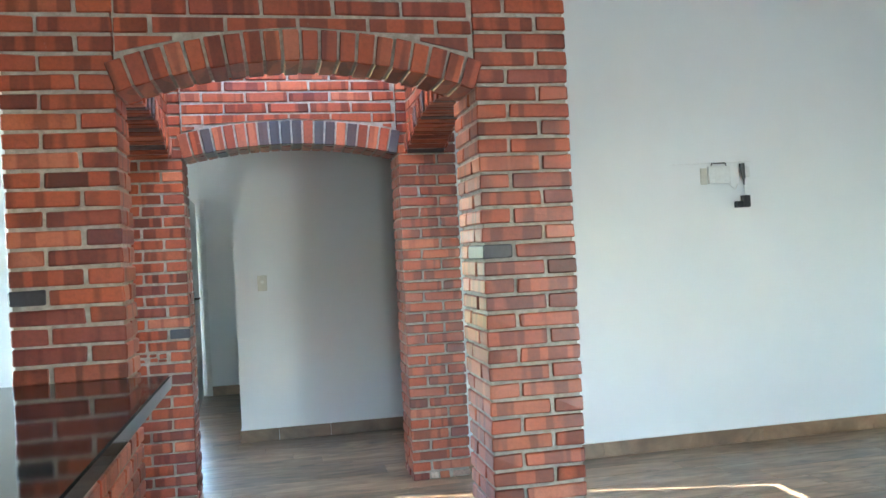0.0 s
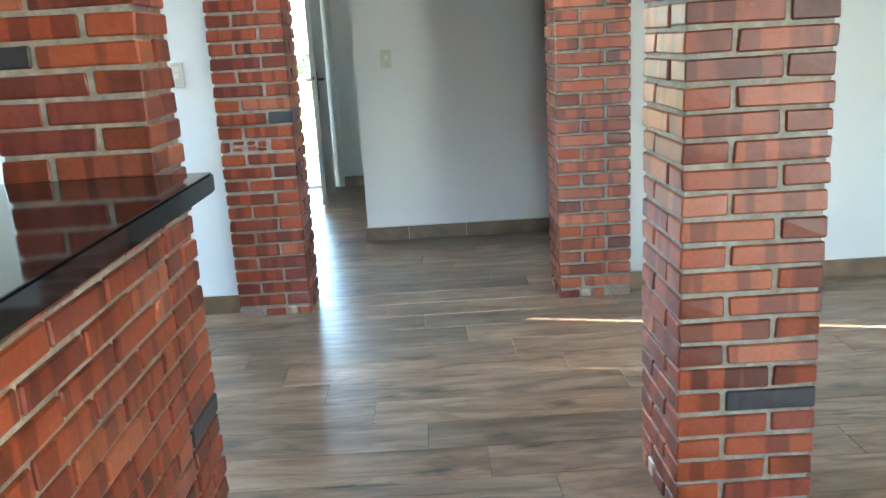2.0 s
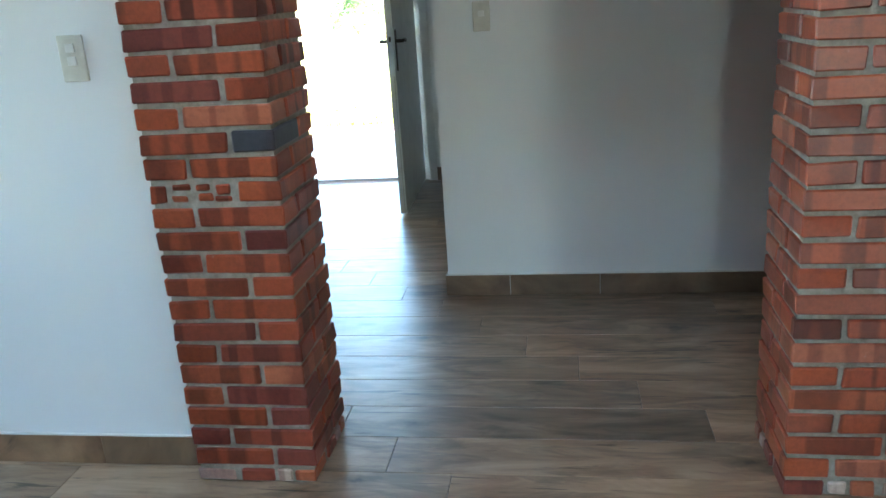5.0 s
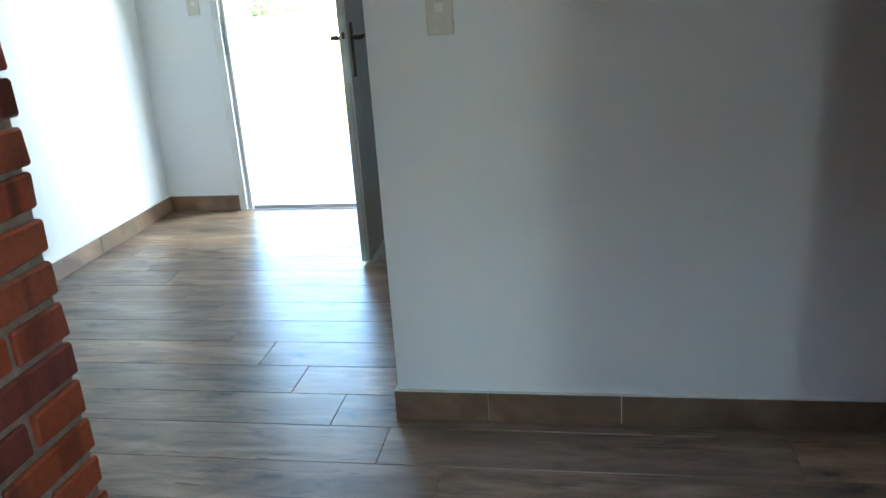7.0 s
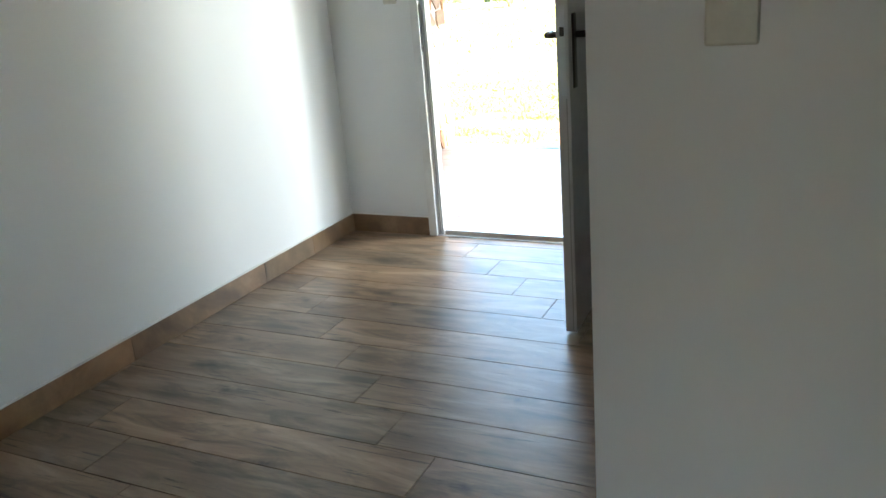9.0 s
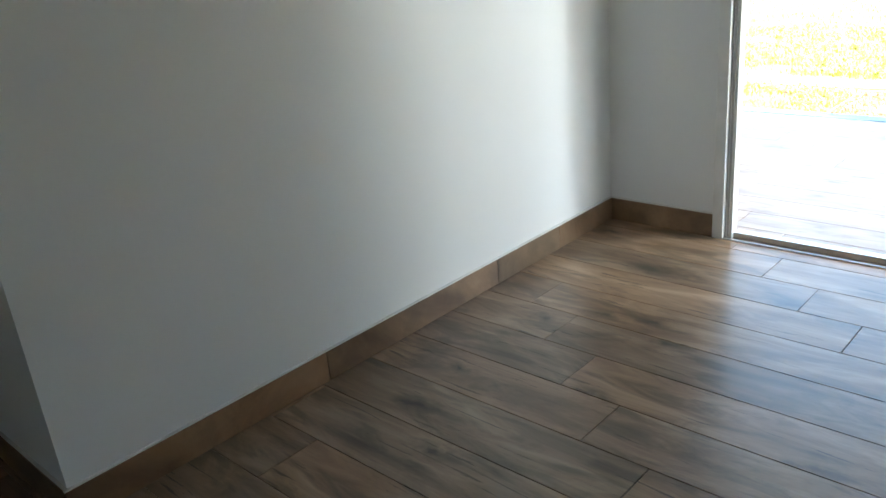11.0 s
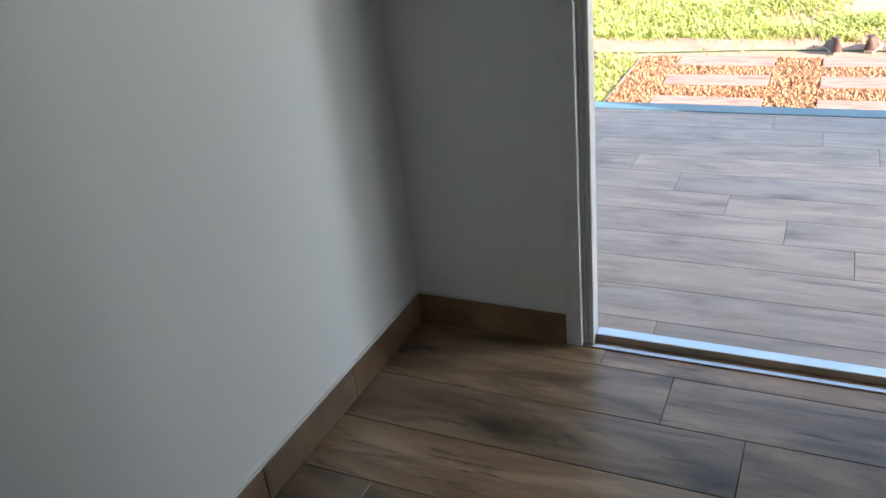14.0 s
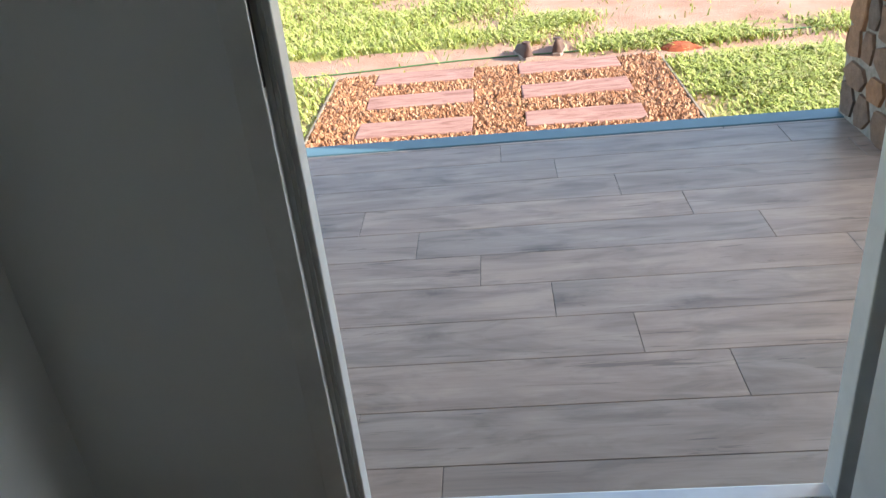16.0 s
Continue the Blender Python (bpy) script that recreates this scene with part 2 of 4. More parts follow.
def root(name, label, category, m=None, group="", kind=""):
    ob = tagged(new(name), label, category, group, kind)
    ob.empty_display_size = 0.1
    if m is not None:
        ob.matrix_basis = m
    return ob


# ---- the house: walls, floors, ceilings ----
YW, YB = 0.074, 0.26          # the wall that the far arch stands in
XB, YBLK = 0.195, 1.529       # corner of the switch wall across the cross hall
XL, YC, YD = -1.857, 1.494, 3.985   # entrance hall: side wall, its corner, door wall
DX0, DX1, DH = -1.375, -0.21, 2.13    # door opening in the wall
WT = 0.15
CEIL, HCEIL = 3.3, 2.75
XW, XE, YS = -4.3, 5.2, -8.3

solid("wall_arch_left", M_WALL, "white painted plaster wall beside the brick arch", "wall", [(XW, -0.375, YW, YB, 0, CEIL)])
solid("wall_arch_right", M_WALL, "white painted plaster wall with a small cable box", "wall", [(1.69, XE, YW, YB, 0, CEIL)])
solid("wall_switch", M_WALL, "white painted plaster wall with a light switch", "wall", [(XB, XE, YBLK, YBLK + WT, 0, HCEIL), (XB, XB + WT, YBLK + WT, YD, 0, HCEIL)])
solid("wall_hall_left", M_WALL, "white painted plaster wall lit from the open door", "wall", [(XL - WT, XL, YC, YD, 0, HCEIL), (XW, XL - WT, YC, YC + WT, 0, HCEIL)])
solid("wall_door", M_WALL, "white painted plaster wall around the entrance door", "wall",
      [(XL - WT, DX0, YD, YD + WT, 0, HCEIL), (DX1, XB + WT, YD, YD + WT, 0, HCEIL), (DX0, DX1, YD, YD + WT, DH, HCEIL)])
solid("wall_west", M_WALL, "white painted plaster wall with a wide kitchen window", "wall",
      [(XW - WT, XW, YS, -1.9, 0, CEIL), (XW - WT, XW, -0.2, YC + WT, 0, CEIL), (XW - WT, XW, -1.9, -0.2, 0, 0.85), (XW - WT, XW, -1.9, -0.2, 2.35, CEIL)])
solid("wall_south", M_WALL, "white painted plaster wall with two glazed doorways", "wall",
      [(XW - WT, 0.44, YS - WT, YS, 0, CEIL), (0.96, 4.27, YS - WT, YS, 0, CEIL), (5.09, XE + WT, YS - WT, YS, 0, CEIL),
       (0.44, 0.96, YS - WT, YS, 2.2, CEIL), (4.27, 5.09, YS - WT, YS, 2.2, CEIL)])
WY0, WY1, WZ0, WZ1 = -2.56, -1.343, 0.945, 2.13
solid("wall_east", M_WALL, "white painted plaster wall with an open and a shuttered window", "wall",
      [(XE, XE + WT, YS, -5.6, 0, CEIL), (XE, XE + WT, -5.6, -4.9, 0, 1.0), (XE, XE + WT, -5.6, -4.9, 2.0, CEIL), (XE, XE + WT, -4.9, WY0, 0, CEIL), (XE, XE + WT, WY1, YBLK + WT, 0, CEIL), (XE, XE + WT, WY0, WY1, 0, WZ0), (XE, XE + WT, WY0, WY1, WZ1, CEIL)])
solid("ceiling_living", M_CEIL, "white painted ceiling with a skylight over the arches", "ceiling",
      [(XW - WT, XE + WT, YS - WT, -1.45, CEIL, CEIL + 0.15), (XW - WT, XE + WT, -0.45, YB, CEIL, CEIL + 0.15),
       (XW - WT, 0.15, -1.45, -0.45, CEIL, CEIL + 0.15), (1.15, XE + WT, -1.45, -0.45, CEIL, CEIL + 0.15)])
solid("ceiling_hall", M_CEIL, "white painted ceiling over the hall", "ceiling", [(XW - WT, XE + WT, YB, YD + WT, HCEIL, HCEIL + 0.15)])
# unseen roof, raised and run on to x=8 to shade the deck
solid("roof", M_FACADE, "unseen flat roof, raised and extended east to shade the veranda", "roof", [(XW - WT, 8.0, YB, YD + WT, 3.3, 4.05)])
# facade closing the house, plus an added unseen wing that blocks the sun
solid("unseen_wing_wall", M_FACADE, "unseen plain facade and added wing keeping sun off the veranda", "wall", [(XE + WT, 8.0, YBLK + WT, YD + WT, -0.45, 3.3), (XB + WT, XE + WT, YD, YD + WT, -0.45, 3.3), (XW - WT, XL - WT, YD, YD + WT, -0.45, 3.3)])
solid("floor_bed", M_GROUT, "dark grout bed under the floor planks", "floor", [(XW - WT, XE + WT, YS - WT, YD + 0.04, -0.2, -0.0035)])

# shutters of the east window, with light leaking round the first leaf
shut = root("window_shutter", "closed brown wooden shutter with leaking gaps", "window shutter")
boxpart("leaf", M_SHUTTER, shut, XE - 0.002, XE + 0.028, -1.955, WY1 - 0.014, WZ0 + 0.028, WZ1, 0.002)
boxpart("leaf", M_SHUTTER, shut, XE - 0.002, XE + 0.028, WY0, -1.963, WZ0, WZ1, 0.002)

# ---- brickwork ----
PITCH, BH, BW, JT = 0.0676, 0.0546, 0.118, 0.0135


def brick_mesh(lx, ly, lz, seed, mat, name="brick"):
    rnd = random.Random(seed)
    bm = bmesh.new()
    got = bmesh.ops.create_cube(bm, size=1.0, matrix=Matrix.Diagonal((lx, ly, lz, 1)))
    for v in got["verts"]:
        v.co += Vector((rnd.uniform(-1, 1) * 0.003, rnd.uniform(-1, 1) * 0.0022, rnd.uniform(-1, 1) * 0.0026))
    bmesh.ops.bevel(bm, geom=list(bm.edges), offset=0.0042, segments=1, affect='EDGES')
    return mesh_from(bm, name, mat)


BRICKS = {}
TONES = {'limed': M_BRICK_LIMED, 'dark': M_BRICK_DARK, 'pale': M_BRICK_PALE, 'red': M_BRICK, 'plum': M_BRICK_PLUM, 'dusk': M_BRICK_DUSK}
rb = random.Random(17)


def put_brick(parent, size, place, turn=0.0, tone=None):
    """One brick as an object; alike bricks share their mesh."""
    if tone is None:
        r = rb.random()
        tone = 'dark' if r < 0.005 else 'dusk' if r < 0.05 else 'plum' if r < 0.1 else 'pale' if r < 0.19 else 'red'
    variant = rb.randrange(4)
    key = (tuple(round(s, 3) for s in size), tone, variant)
    if key not in BRICKS:
        BRICKS[key] = brick_mesh(*size, hash((key[0], variant)) % 9973, TONES[tone])
    ob = new("brick", BRICKS[key])
    ob.parent = parent
    ob.matrix_basis = pose(place[0] + rb.uniform(-1, 1) * 0.0015, place[1] + rb.uniform(-1, 1) * 0.0015, place[2],
                           rb.uniform(-0.4, 0.4), rb.uniform(-0.35, 0.35), turn + rb.uniform(-0.4, 0.4))
    return ob


def column(name, label, x0, y0, wx, wy, base, z_from, z_to, parity=0, special=None):
    """A square brick pier laid as a pinwheel: a stretcher and a header on each face, mirrored from course to course."""
    col = root(name, label, "column", pose(x0, y0, 0), "brick columns of the arches", "structure")
    boxpart("mortar", M_MORTAR, col, 0.009, wx - 0.009, 0.009, wy - 0.009, z_from, z_to)
    special = special or {}
    n = -1
    while True:
        z0 = base + n * PITCH
        h = BH
        if n < 0:
            h, z0 = max(base - 0.012, 0.01), 0.0
            if z_from > 0.01:
                n += 1
                continue
        if z0 + h > z_to + 0.02:
            break
        if z0 < z_from - 0.005:
            n += 1
            continue
        zc = z0 + h / 2
        lx, ly = wx - BW - JT, wy - BW - JT
        a = (n + parity) % 2 == 0
        spots = [((lx, BW, h), (lx / 2, BW / 2, zc), 0), ((ly, BW, h), (wx - BW / 2, ly / 2, zc), 90),
                 ((lx, BW, h), (wx - lx / 2, wy - BW / 2, zc), 180), ((ly, BW, h), (BW / 2, wy - ly / 2, zc), 270)]
        if wy < 0.3:
            hy = (wy - JT) / 2
            spots = [((lx, hy, h), (lx / 2, hy / 2, zc), 0), ((wy, BW, h), (wx - BW / 2, wy / 2, zc), 90),
                     ((lx, hy, h), (lx / 2, wy - hy / 2, zc), 180)]
        for i, (size, p, turn) in enumerate(spots):
            if n < 0:
                if not a:
                    p = (wx - p[0], p[1], p[2])
                along = (1, 0) if turn in (0, 180) else (0, 1)
                for k, share in enumerate((0.46, 0.24, 0.3)):
                    off = (sum((0.46, 0.24, 0.3)[:k]) + share / 2 - 0.5) * size[0]
                    put_brick(col, (size[0] * share - 0.012, size[1], size[2] - rb.uniform(0.002, 0.01)), (p[0] + along[0] * off, p[1] + along[1] * off, p[2]), turn, ('plum', 'limed', 'pale')[(k + i) % 3])
                continue
            if special.get((n, i)) == 'broken':
                for fx, fz, fw, fh in ((-0.095, -0.002, 0.05, 0.05), (-0.03, 0.015, 0.055, 0.02), (-0.035, -0.016, 0.048, 0.018), (0.035, 0.014, 0.04, 0.02), (0.04, -0.012, 0.045, 0.024), (0.09, 0.008, 0.04, 0.03), (0.088, -0.018, 0.05, 0.014)):
                    put_brick(col, (fw, BW, fh), (p[0] + fx, p[1] + 0.004, p[2] + fz), 0, 'red')
                continue
            if not a:
                p = (wx - p[0], p[1], p[2])
                if turn in (90, 270):
                    turn = -turn
            put_brick(col, size, p, turn, special.get((n, i)))
        n += 1
    return col


def arch(name, label, m, span, depth, spring, rise, ring, top, base, tones=""):
    """Segmental brick arch along x from 0 to span, 0 to depth in y: voussoirs, and courses over them up to top."""
    ob = root(name, label, "arch", m, "brick arches", "structure")
    R = (span * span / 4 + rise * rise) / (2 * rise)
    cx, cz = span / 2, spring + rise - R
    half = math.asin(span / 2 / R)

    def ext(x):
        d = (R + ring + 0.012) ** 2 - (x - cx) ** 2
        return cz + math.sqrt(max(d, 0))

    count = round(2 * half * (R + ring * 0.3) / 0.0665)
    da = 2 * half / count
    meshes = []
    lengths = (0.235, depth - 0.235 - 0.012)
    for tone in ('red', 'red', 'pale', 'dark'):
        for ln in lengths:
            bm = bmesh.new()
            wi, wo = R * da - 0.012, (R + ring) * da - 0.012
            vs = [bm.verts.new((sx * w / 2 + random.uniform(-1, 1) * 0.001, y, z + random.uniform(-1, 1) * 0.002)) for y in (0, ln) for z, w in ((0, wi), (ring, wo)) for sx in (-1, 1)]
            for f in ((0, 1, 3, 2), (5, 4, 6, 7), (4, 5, 1, 0), (2, 3, 7, 6), (4, 0, 2, 6), (1, 5, 7, 3)):
                bm.faces.new([vs[k] for k in f])
            bmesh.ops.bevel(bm, geom=list(bm.edges), offset=0.003, segments=1, affect='EDGES')
            meshes.append(mesh_from(bm, "voussoir", {'red': M_BRICK, 'pale': M_BRICK_PALE, 'dark': M_BRICK_DARK}[tone]))
    ra = random.Random(int(span * 100 + depth * 1000))
    for i in range(count):
        a = -half + (i + 0.5) * da
        for j in range(2):
            k = 'rrpd'.index(tones[i]) if j == 0 and i < len(tones) else ra.choices((0, 1, 2, 3), (5, 5, 3, 1.6 if 0.25 < i / count < 0.75 else 0.4))[0]
            second = j == 1
            ln = lengths[(i + j) % 2]
            y = -0.003 if not second else depth + 0.003 - ln
            v = new("voussoir", meshes[k * 2 + (i + j) % 2])
            v.parent = ob
            v.matrix_basis = Matrix.Translation((cx + R * math.sin(a), y, cz + R * math.cos(a))) @ pose(0, 0, 0, 0, math.degrees(a), 0)
    # mortar body behind the faces of ring and courses
    bm = bmesh.new()
    steps = 24
    low = [(cx + (R + 0.006) * math.sin(-half + 2 * half * k / steps), cz + (R + 0.006) * math.cos(-half + 2 * half * k / steps)) for k in range(steps + 1)]
    low[0], low[-1] = (0.0, spring + 0.006), (span, spring + 0.006)
    for k in range(steps):
        (xa, za), (xb, zb) = low[k], low[k + 1]
        for y, flip in ((0.007, False), (depth - 0.007, True)):
            q = [bm.verts.new(p) for p in ((xa, y, za), (xb, y, zb), (xb, y, top), (xa, y, top))]
            bm.faces.new(q[::-1] if flip else q)
        q = [bm.verts.new(p) for p in ((xa, 0.007, za), (xa, depth - 0.007, za), (xb, depth - 0.007, zb), (xb, 0.007, zb))]
        bm.faces.new(q)
    part("mortar", bm, M_MORTAR, ob)
    # courses over the ring, cut to its curve
    L = 0.244
    n = int((spring - base) / PITCH)
    while base + n * PITCH + BH < top + 0.02:
        z0, z1 = base + n * PITCH, base + n * PITCH + BH
        for y0, y1 in ((0.0, BW), (depth - BW, depth)):
            x = -(L + JT) * (0.5 if n % 2 else 0.0) + JT / 2
            while x < span:
                xa, xb = max(x, 0.006), min(x + L, span - 0.006)
                x += L + JT
                if xb - xa < 0.03:
                    continue
                za, zb = max(z0, ext(xa)), max(z0, ext(xb))
                zm = max(z0, ext((xa + xb) / 2))
                if za == z0 and zb == z0 and zm == z0:
                    put_brick(ob, (xb - xa, y1 - y0, BH), ((xa + xb) / 2, (y0 + y1) / 2, (z0 + z1) / 2))
                    continue
                if zm > zb and zm > za:
                    za = zb = zm
                if z1 - za < 0.012 and z1 - zb < 0.012:
                    continue
                # trim the side that lies under the ring
                if z1 - za < 0.012:
                    while z1 - za < 0.012 and xa < xb - 0.03:
                        xa += 0.01
                        za = max(z0, ext(xa))
                if z1 - zb < 0.012:
                    while z1 - zb < 0.012 and xb > xa + 0.03:
                        xb -= 0.01
                        zb = max(z0, ext(xb))
                if z1 - za < 0.012 or z1 - zb < 0.012:
                    continue
                bm = bmesh.new()
                cxm, cym = (xa + xb) / 2, (y0 + y1) / 2
                vs = [bm.verts.new(p) for p in ((xa - cxm, y0 - cym, za), (xb - cxm, y0 - cym, zb), (xb - cxm, y0 - cym, z1), (xa - cxm, y0 - cym, z1),
                                                (xa - cxm, y1 - cym, za), (xb - cxm, y1 - cym, zb), (xb - cxm, y1 - cym, z1), (xa - cxm, y1 - cym, z1))]
                for f in ((0, 1, 2, 3), (5, 4, 7, 6), (4, 5, 1, 0), (3, 2, 6, 7), (4, 0, 3, 7), (1, 5, 6, 2)):
                    bm.faces.new([vs[k] for k in f])
                b = part("brick", bm, M_BRICK, ob)
                b.matrix_basis = pose(cxm, cym, 0)
        n += 1
    return ob


CW = 0.375
FY, NY = -0.017, -2.093
FD = 0.335
column("brick_column", "orange-red brick column with grey mortar, chipped brick, beside white wall", -0.377, FY, CW, FD, 0.058, 0, CEIL, 0,
       {(14, 1): 'dark', (10, 1): 'plum', (18, 0): 'plum', (12, 0): 'broken', (1, 1): 'plum', (0, 1): 'plum', (11, 3): 'plum', (2, 1): 'plum', (6, 1): 'dusk', (19, 3): 'dusk'})
column("brick_column", "orange-red brick column with grey mortar against the white wall", 1.312, FY, CW, FD, 0.058, 0, CEIL, 1)
column("brick_column", "free-standing orange-red brick column with grey mortar joints", 1.302, NY, CW, CW, 0.066, 0, CEIL, 1)
column("brick_column", "orange-red brick column rising at the end of the counter", -0.375, NY, CW, 0.245, 0.052, 0, CEIL, 0, {(16, 0): 'plum', (18, 0): 'plum', (19, 1): 'dark', (17, 1): 'plum', (22, 1): 'plum'})
arch("brick_arch", "segmental brick arch into the hall with courses above", pose(0, FY, 0), 1.31, FD, 2.085, 0.075, 0.145, CEIL, 0.058, "prdprppddddrddpdrprdp")
AD, SI, SW = 0.29, 0.07, 0.235     # depth of the near arch; inset and width of the side arches
arch("brick_arch", "segmental brick arch between counter column and free-standing column", pose(0, NY, 0), 1.302, AD - 0.045, 2.068, 0.115, 0.11, CEIL, 0.05, "rrrprrrrrprrrrrrrrrrprrrr")
arch("brick_arch", "segmental brick side arch over the kitchen side", pose(-SI, NY + 0.245, 0, 0, 0, 90), FY - NY - 0.245, SW, 2.08, 0.16, 0.115, CEIL, 0.05)
arch("brick_arch", "segmental brick side arch towards the living room", pose(1.302 + SI + SW, NY + CW, 0, 0, 0, 90), FY - NY - CW, SW, 2.08, 0.16, 0.115, CEIL, 0.05)

# brick pony wall under the bar counter
PX, PY0, PZ = 0.0, -5.9, 1.018
pony = root("pony_wall", "low orange-red brick wall carrying the bar counter", "wall", pose(0, 0, 0), "", "structure")
boxpart("mortar", M_MORTAR, pony, -0.24, PX - 0.009, PY0, NY - 0.002, 0, PZ)
boxpart("plaster_back", M_WALL, pony, -0.255, -0.2405, PY0, NY - 0.002, 0, PZ, 0, "white plaster on the kitchen side")
n = 0
while 0.05 + n * PITCH + BH < PZ + 0.01:
    y = NY - JT - (0.0 if n % 2 else 0.128)
    if n % 2 == 0:
        put_brick(pony, (0.115, BW, BH), (PX - BW / 2, NY - JT - 0.115 / 2 + 0.0, 0.05 + n * PITCH + BH / 2), 90)
    while y - 0.244 > PY0:
        put_brick(pony, (0.244, BW, BH), (PX - BW / 2, y - 0.122, 0.05 + n * PITCH + BH / 2), 90)
        y -= 0.244 + JT
    n += 1

# black granite counter, ending at the column
bm = bmesh.new()
CT0, CT1 = 1.018, 1.068
outline = [(-0.62, PY0 - 0.05), (0.142, PY0 - 0.05), (0.142, NY - 0.004), (-0.62, NY - 0.004)]
vs = [bm.verts.new((x, y, CT0)) for x, y in outline]
f = bm.faces.new(vs)
got = bmesh.ops.extrude_face_region(bm, geom=[f])
bmesh.ops.translate(bm, vec=(0, 0, CT1 - CT0), verts=[g for g in got["geom"] if isinstance(g, bmesh.types.BMVert)])
bmesh.ops.recalc_face_normals(bm, faces=bm.faces)
bmesh.ops.bevel(bm, geom=list(bm.edges), offset=0.005, segments=2, affect='EDGES')
tagged(new("bar_counter_top", mesh_from(bm, "bar_counter_top", M_GRANITE)), "polished black granite bar counter top on the brick wall", "countertop")

# ---- door ----
door = root("door_1", "entrance doorway with white frame and open leaf", "door", pose(0, 0, 0), "", "structure")
FX0, FX1 = -1.33, -0.325     # clear edges of the frame's inner lip
bm = bmesh.new()
box(bm, DX0, FX0, YD - 0.012, YD + 0.0095, 0, DH, 0.002)
box(bm, DX0, FX0 + 0.03, YD + 0.01, YD + 0.06, -0.02, DH, 0.003)
box(bm, -0.27, -0.21, YD - 0.012, YD + 0.021, 0, DH, 0.002)
box(bm, FX1 - 0.027, -0.21, YD + 0.022, YD + 0.085, -0.02, DH, 0.003)
box(bm, FX0, -0.27, YD - 0.012, YD + 0.0095, DH - 0.05, DH, 0.002)
box(bm, FX0 + 0.03, FX1 - 0.026, YD + 0.01, YD + 0.06, DH - 0.08, DH, 0.003)
part("door_frame", bm, M_FRAME, door, "white lacquered door frame")
boxpart("door_seal", M_GASKET, door, FX0 + 0.01, FX0 + 0.019, YD + 0.006, YD + 0.0098, 0.01, DH - 0.09, 0.001, "grey rubber seal in the frame")
bm = bmesh.new()
box(bm, FX0 + 0.03, FX1 - 0.026, YD + 0.028, YD + 0.07, -0.015, 0.024, 0.004)
box(bm, FX0 - 0.0, FX1, YD - 0.01, YD + 0.006, -0.002, 0.005, 0.001)
part("threshold", bm, M_ALU, door, "shiny aluminium threshold strips")
# shade inside the strike slot is drawn as a flat black strip
boxpart("strike_plate", M_BLACK, door, FX0 - 0.002, FX0 + 0.001, YD - 0.006, YD + 0.004, 0.97, 1.2, 0.0, "flat black strip drawing the strike plate's shaded slot")
LT, LW = 0.044, 0.995      # leaf: thickness, width; it hangs on the jamb and swings a little past square
leaf = boxpart("door_leaf", M_LEAF, door, 0, LT, -LW, 0, 0.012, DH - 0.055, 0.003, "grey-white lacquered door leaf, open inwards")
leaf.matrix_basis = pose(-0.345, YD - 0.018, 0, 0, 0, 1.9)
for side, sx in ((-1, 0.0), (1, LT)):
    bm = bmesh.new()
    box(bm, min(sx, sx + side * 0.008), max(sx, sx + side * 0.008), -0.955, -0.919, 0.92, 1.17, 0.003)
    cyl(bm, (sx + side * 0.004, -0.937, 1.1), (sx + side * 0.046, -0.937, 1.1), 0.011, None, 16)
    for p, q, ra, rb2 in (((0.046, -0.94, 1.1), (0.05, -0.89, 1.104), 0.0105, 0.0095), ((0.05, -0.89, 1.104), (0.05, -0.845, 1.1), 0.0095, 0.009), ((0.05, -0.845, 1.1), (0.045, -0.815, 1.09), 0.009, 0.006)):
        cyl(bm, (sx + side * p[0], p[1], p[2]), (sx + side * q[0], q[1], q[2]), ra, rb2, 14)
    part("door_handle", bm, M_BRONZE, leaf, "dark bronze lever handle on a long plate", True)
boxpart("lock_plate", M_ALU, leaf, 0.011, 0.033, -LW - 0.0015, -LW + 0.0005, 0.9, 1.2)
boxpart("latch", M_BRONZE, leaf, 0.015, 0.029, -LW - 0.009, -LW - 0.001, 1.1, 1.13, 0.002)
boxpart("edge_groove", M_GASKET, leaf, 0.029, 0.033, -LW - 0.001, -LW + 0.0005, 0.02, 0.89)
for z in (0.255, 1.26, 1.88):
    bm = bmesh.new()
    cyl(bm, (LT + 0.012, 0.014, z), (LT + 0.012, 0.014, z + 0.09), 0.011)
    box(bm, LT - 0.004, LT + 0.035, 0.002, 0.022, z + 0.004, z + 0.086)
    part("hinge", bm, M_ALU, leaf)

# ---- switches, cable box ----


def switch(m, label, rockers=1):
    s = root("light_switch", label, "light switch", m, "light switches")
    boxpart("plate", M_SWITCH, s, -0.037, 0.037, -0.011, 0, -0.062, 0.062, 0.004)
    for i in range(rockers):
        dz = (i - (rockers - 1) / 2) * 0.034
        boxpart("rocker", M_ROCKER, s, -0.013, 0.013, -0.016, -0.0105, dz - 0.013 + 0.012, dz + 0.011 + 0.012, 0.002)
    return s


switch(pose(0.408, YBLK, 1.262), "cream plastic light switch on the white hall wall")
switch(pose(-0.57, YW, 1.262), "cream plastic double switch beside the brick column", 2)
switch(pose(1.847, YW, 1.262), "cream plastic double switch near the brick column", 2)
switch(pose(-1.485, YD, 1.27), "cream plastic light switch beside the door")

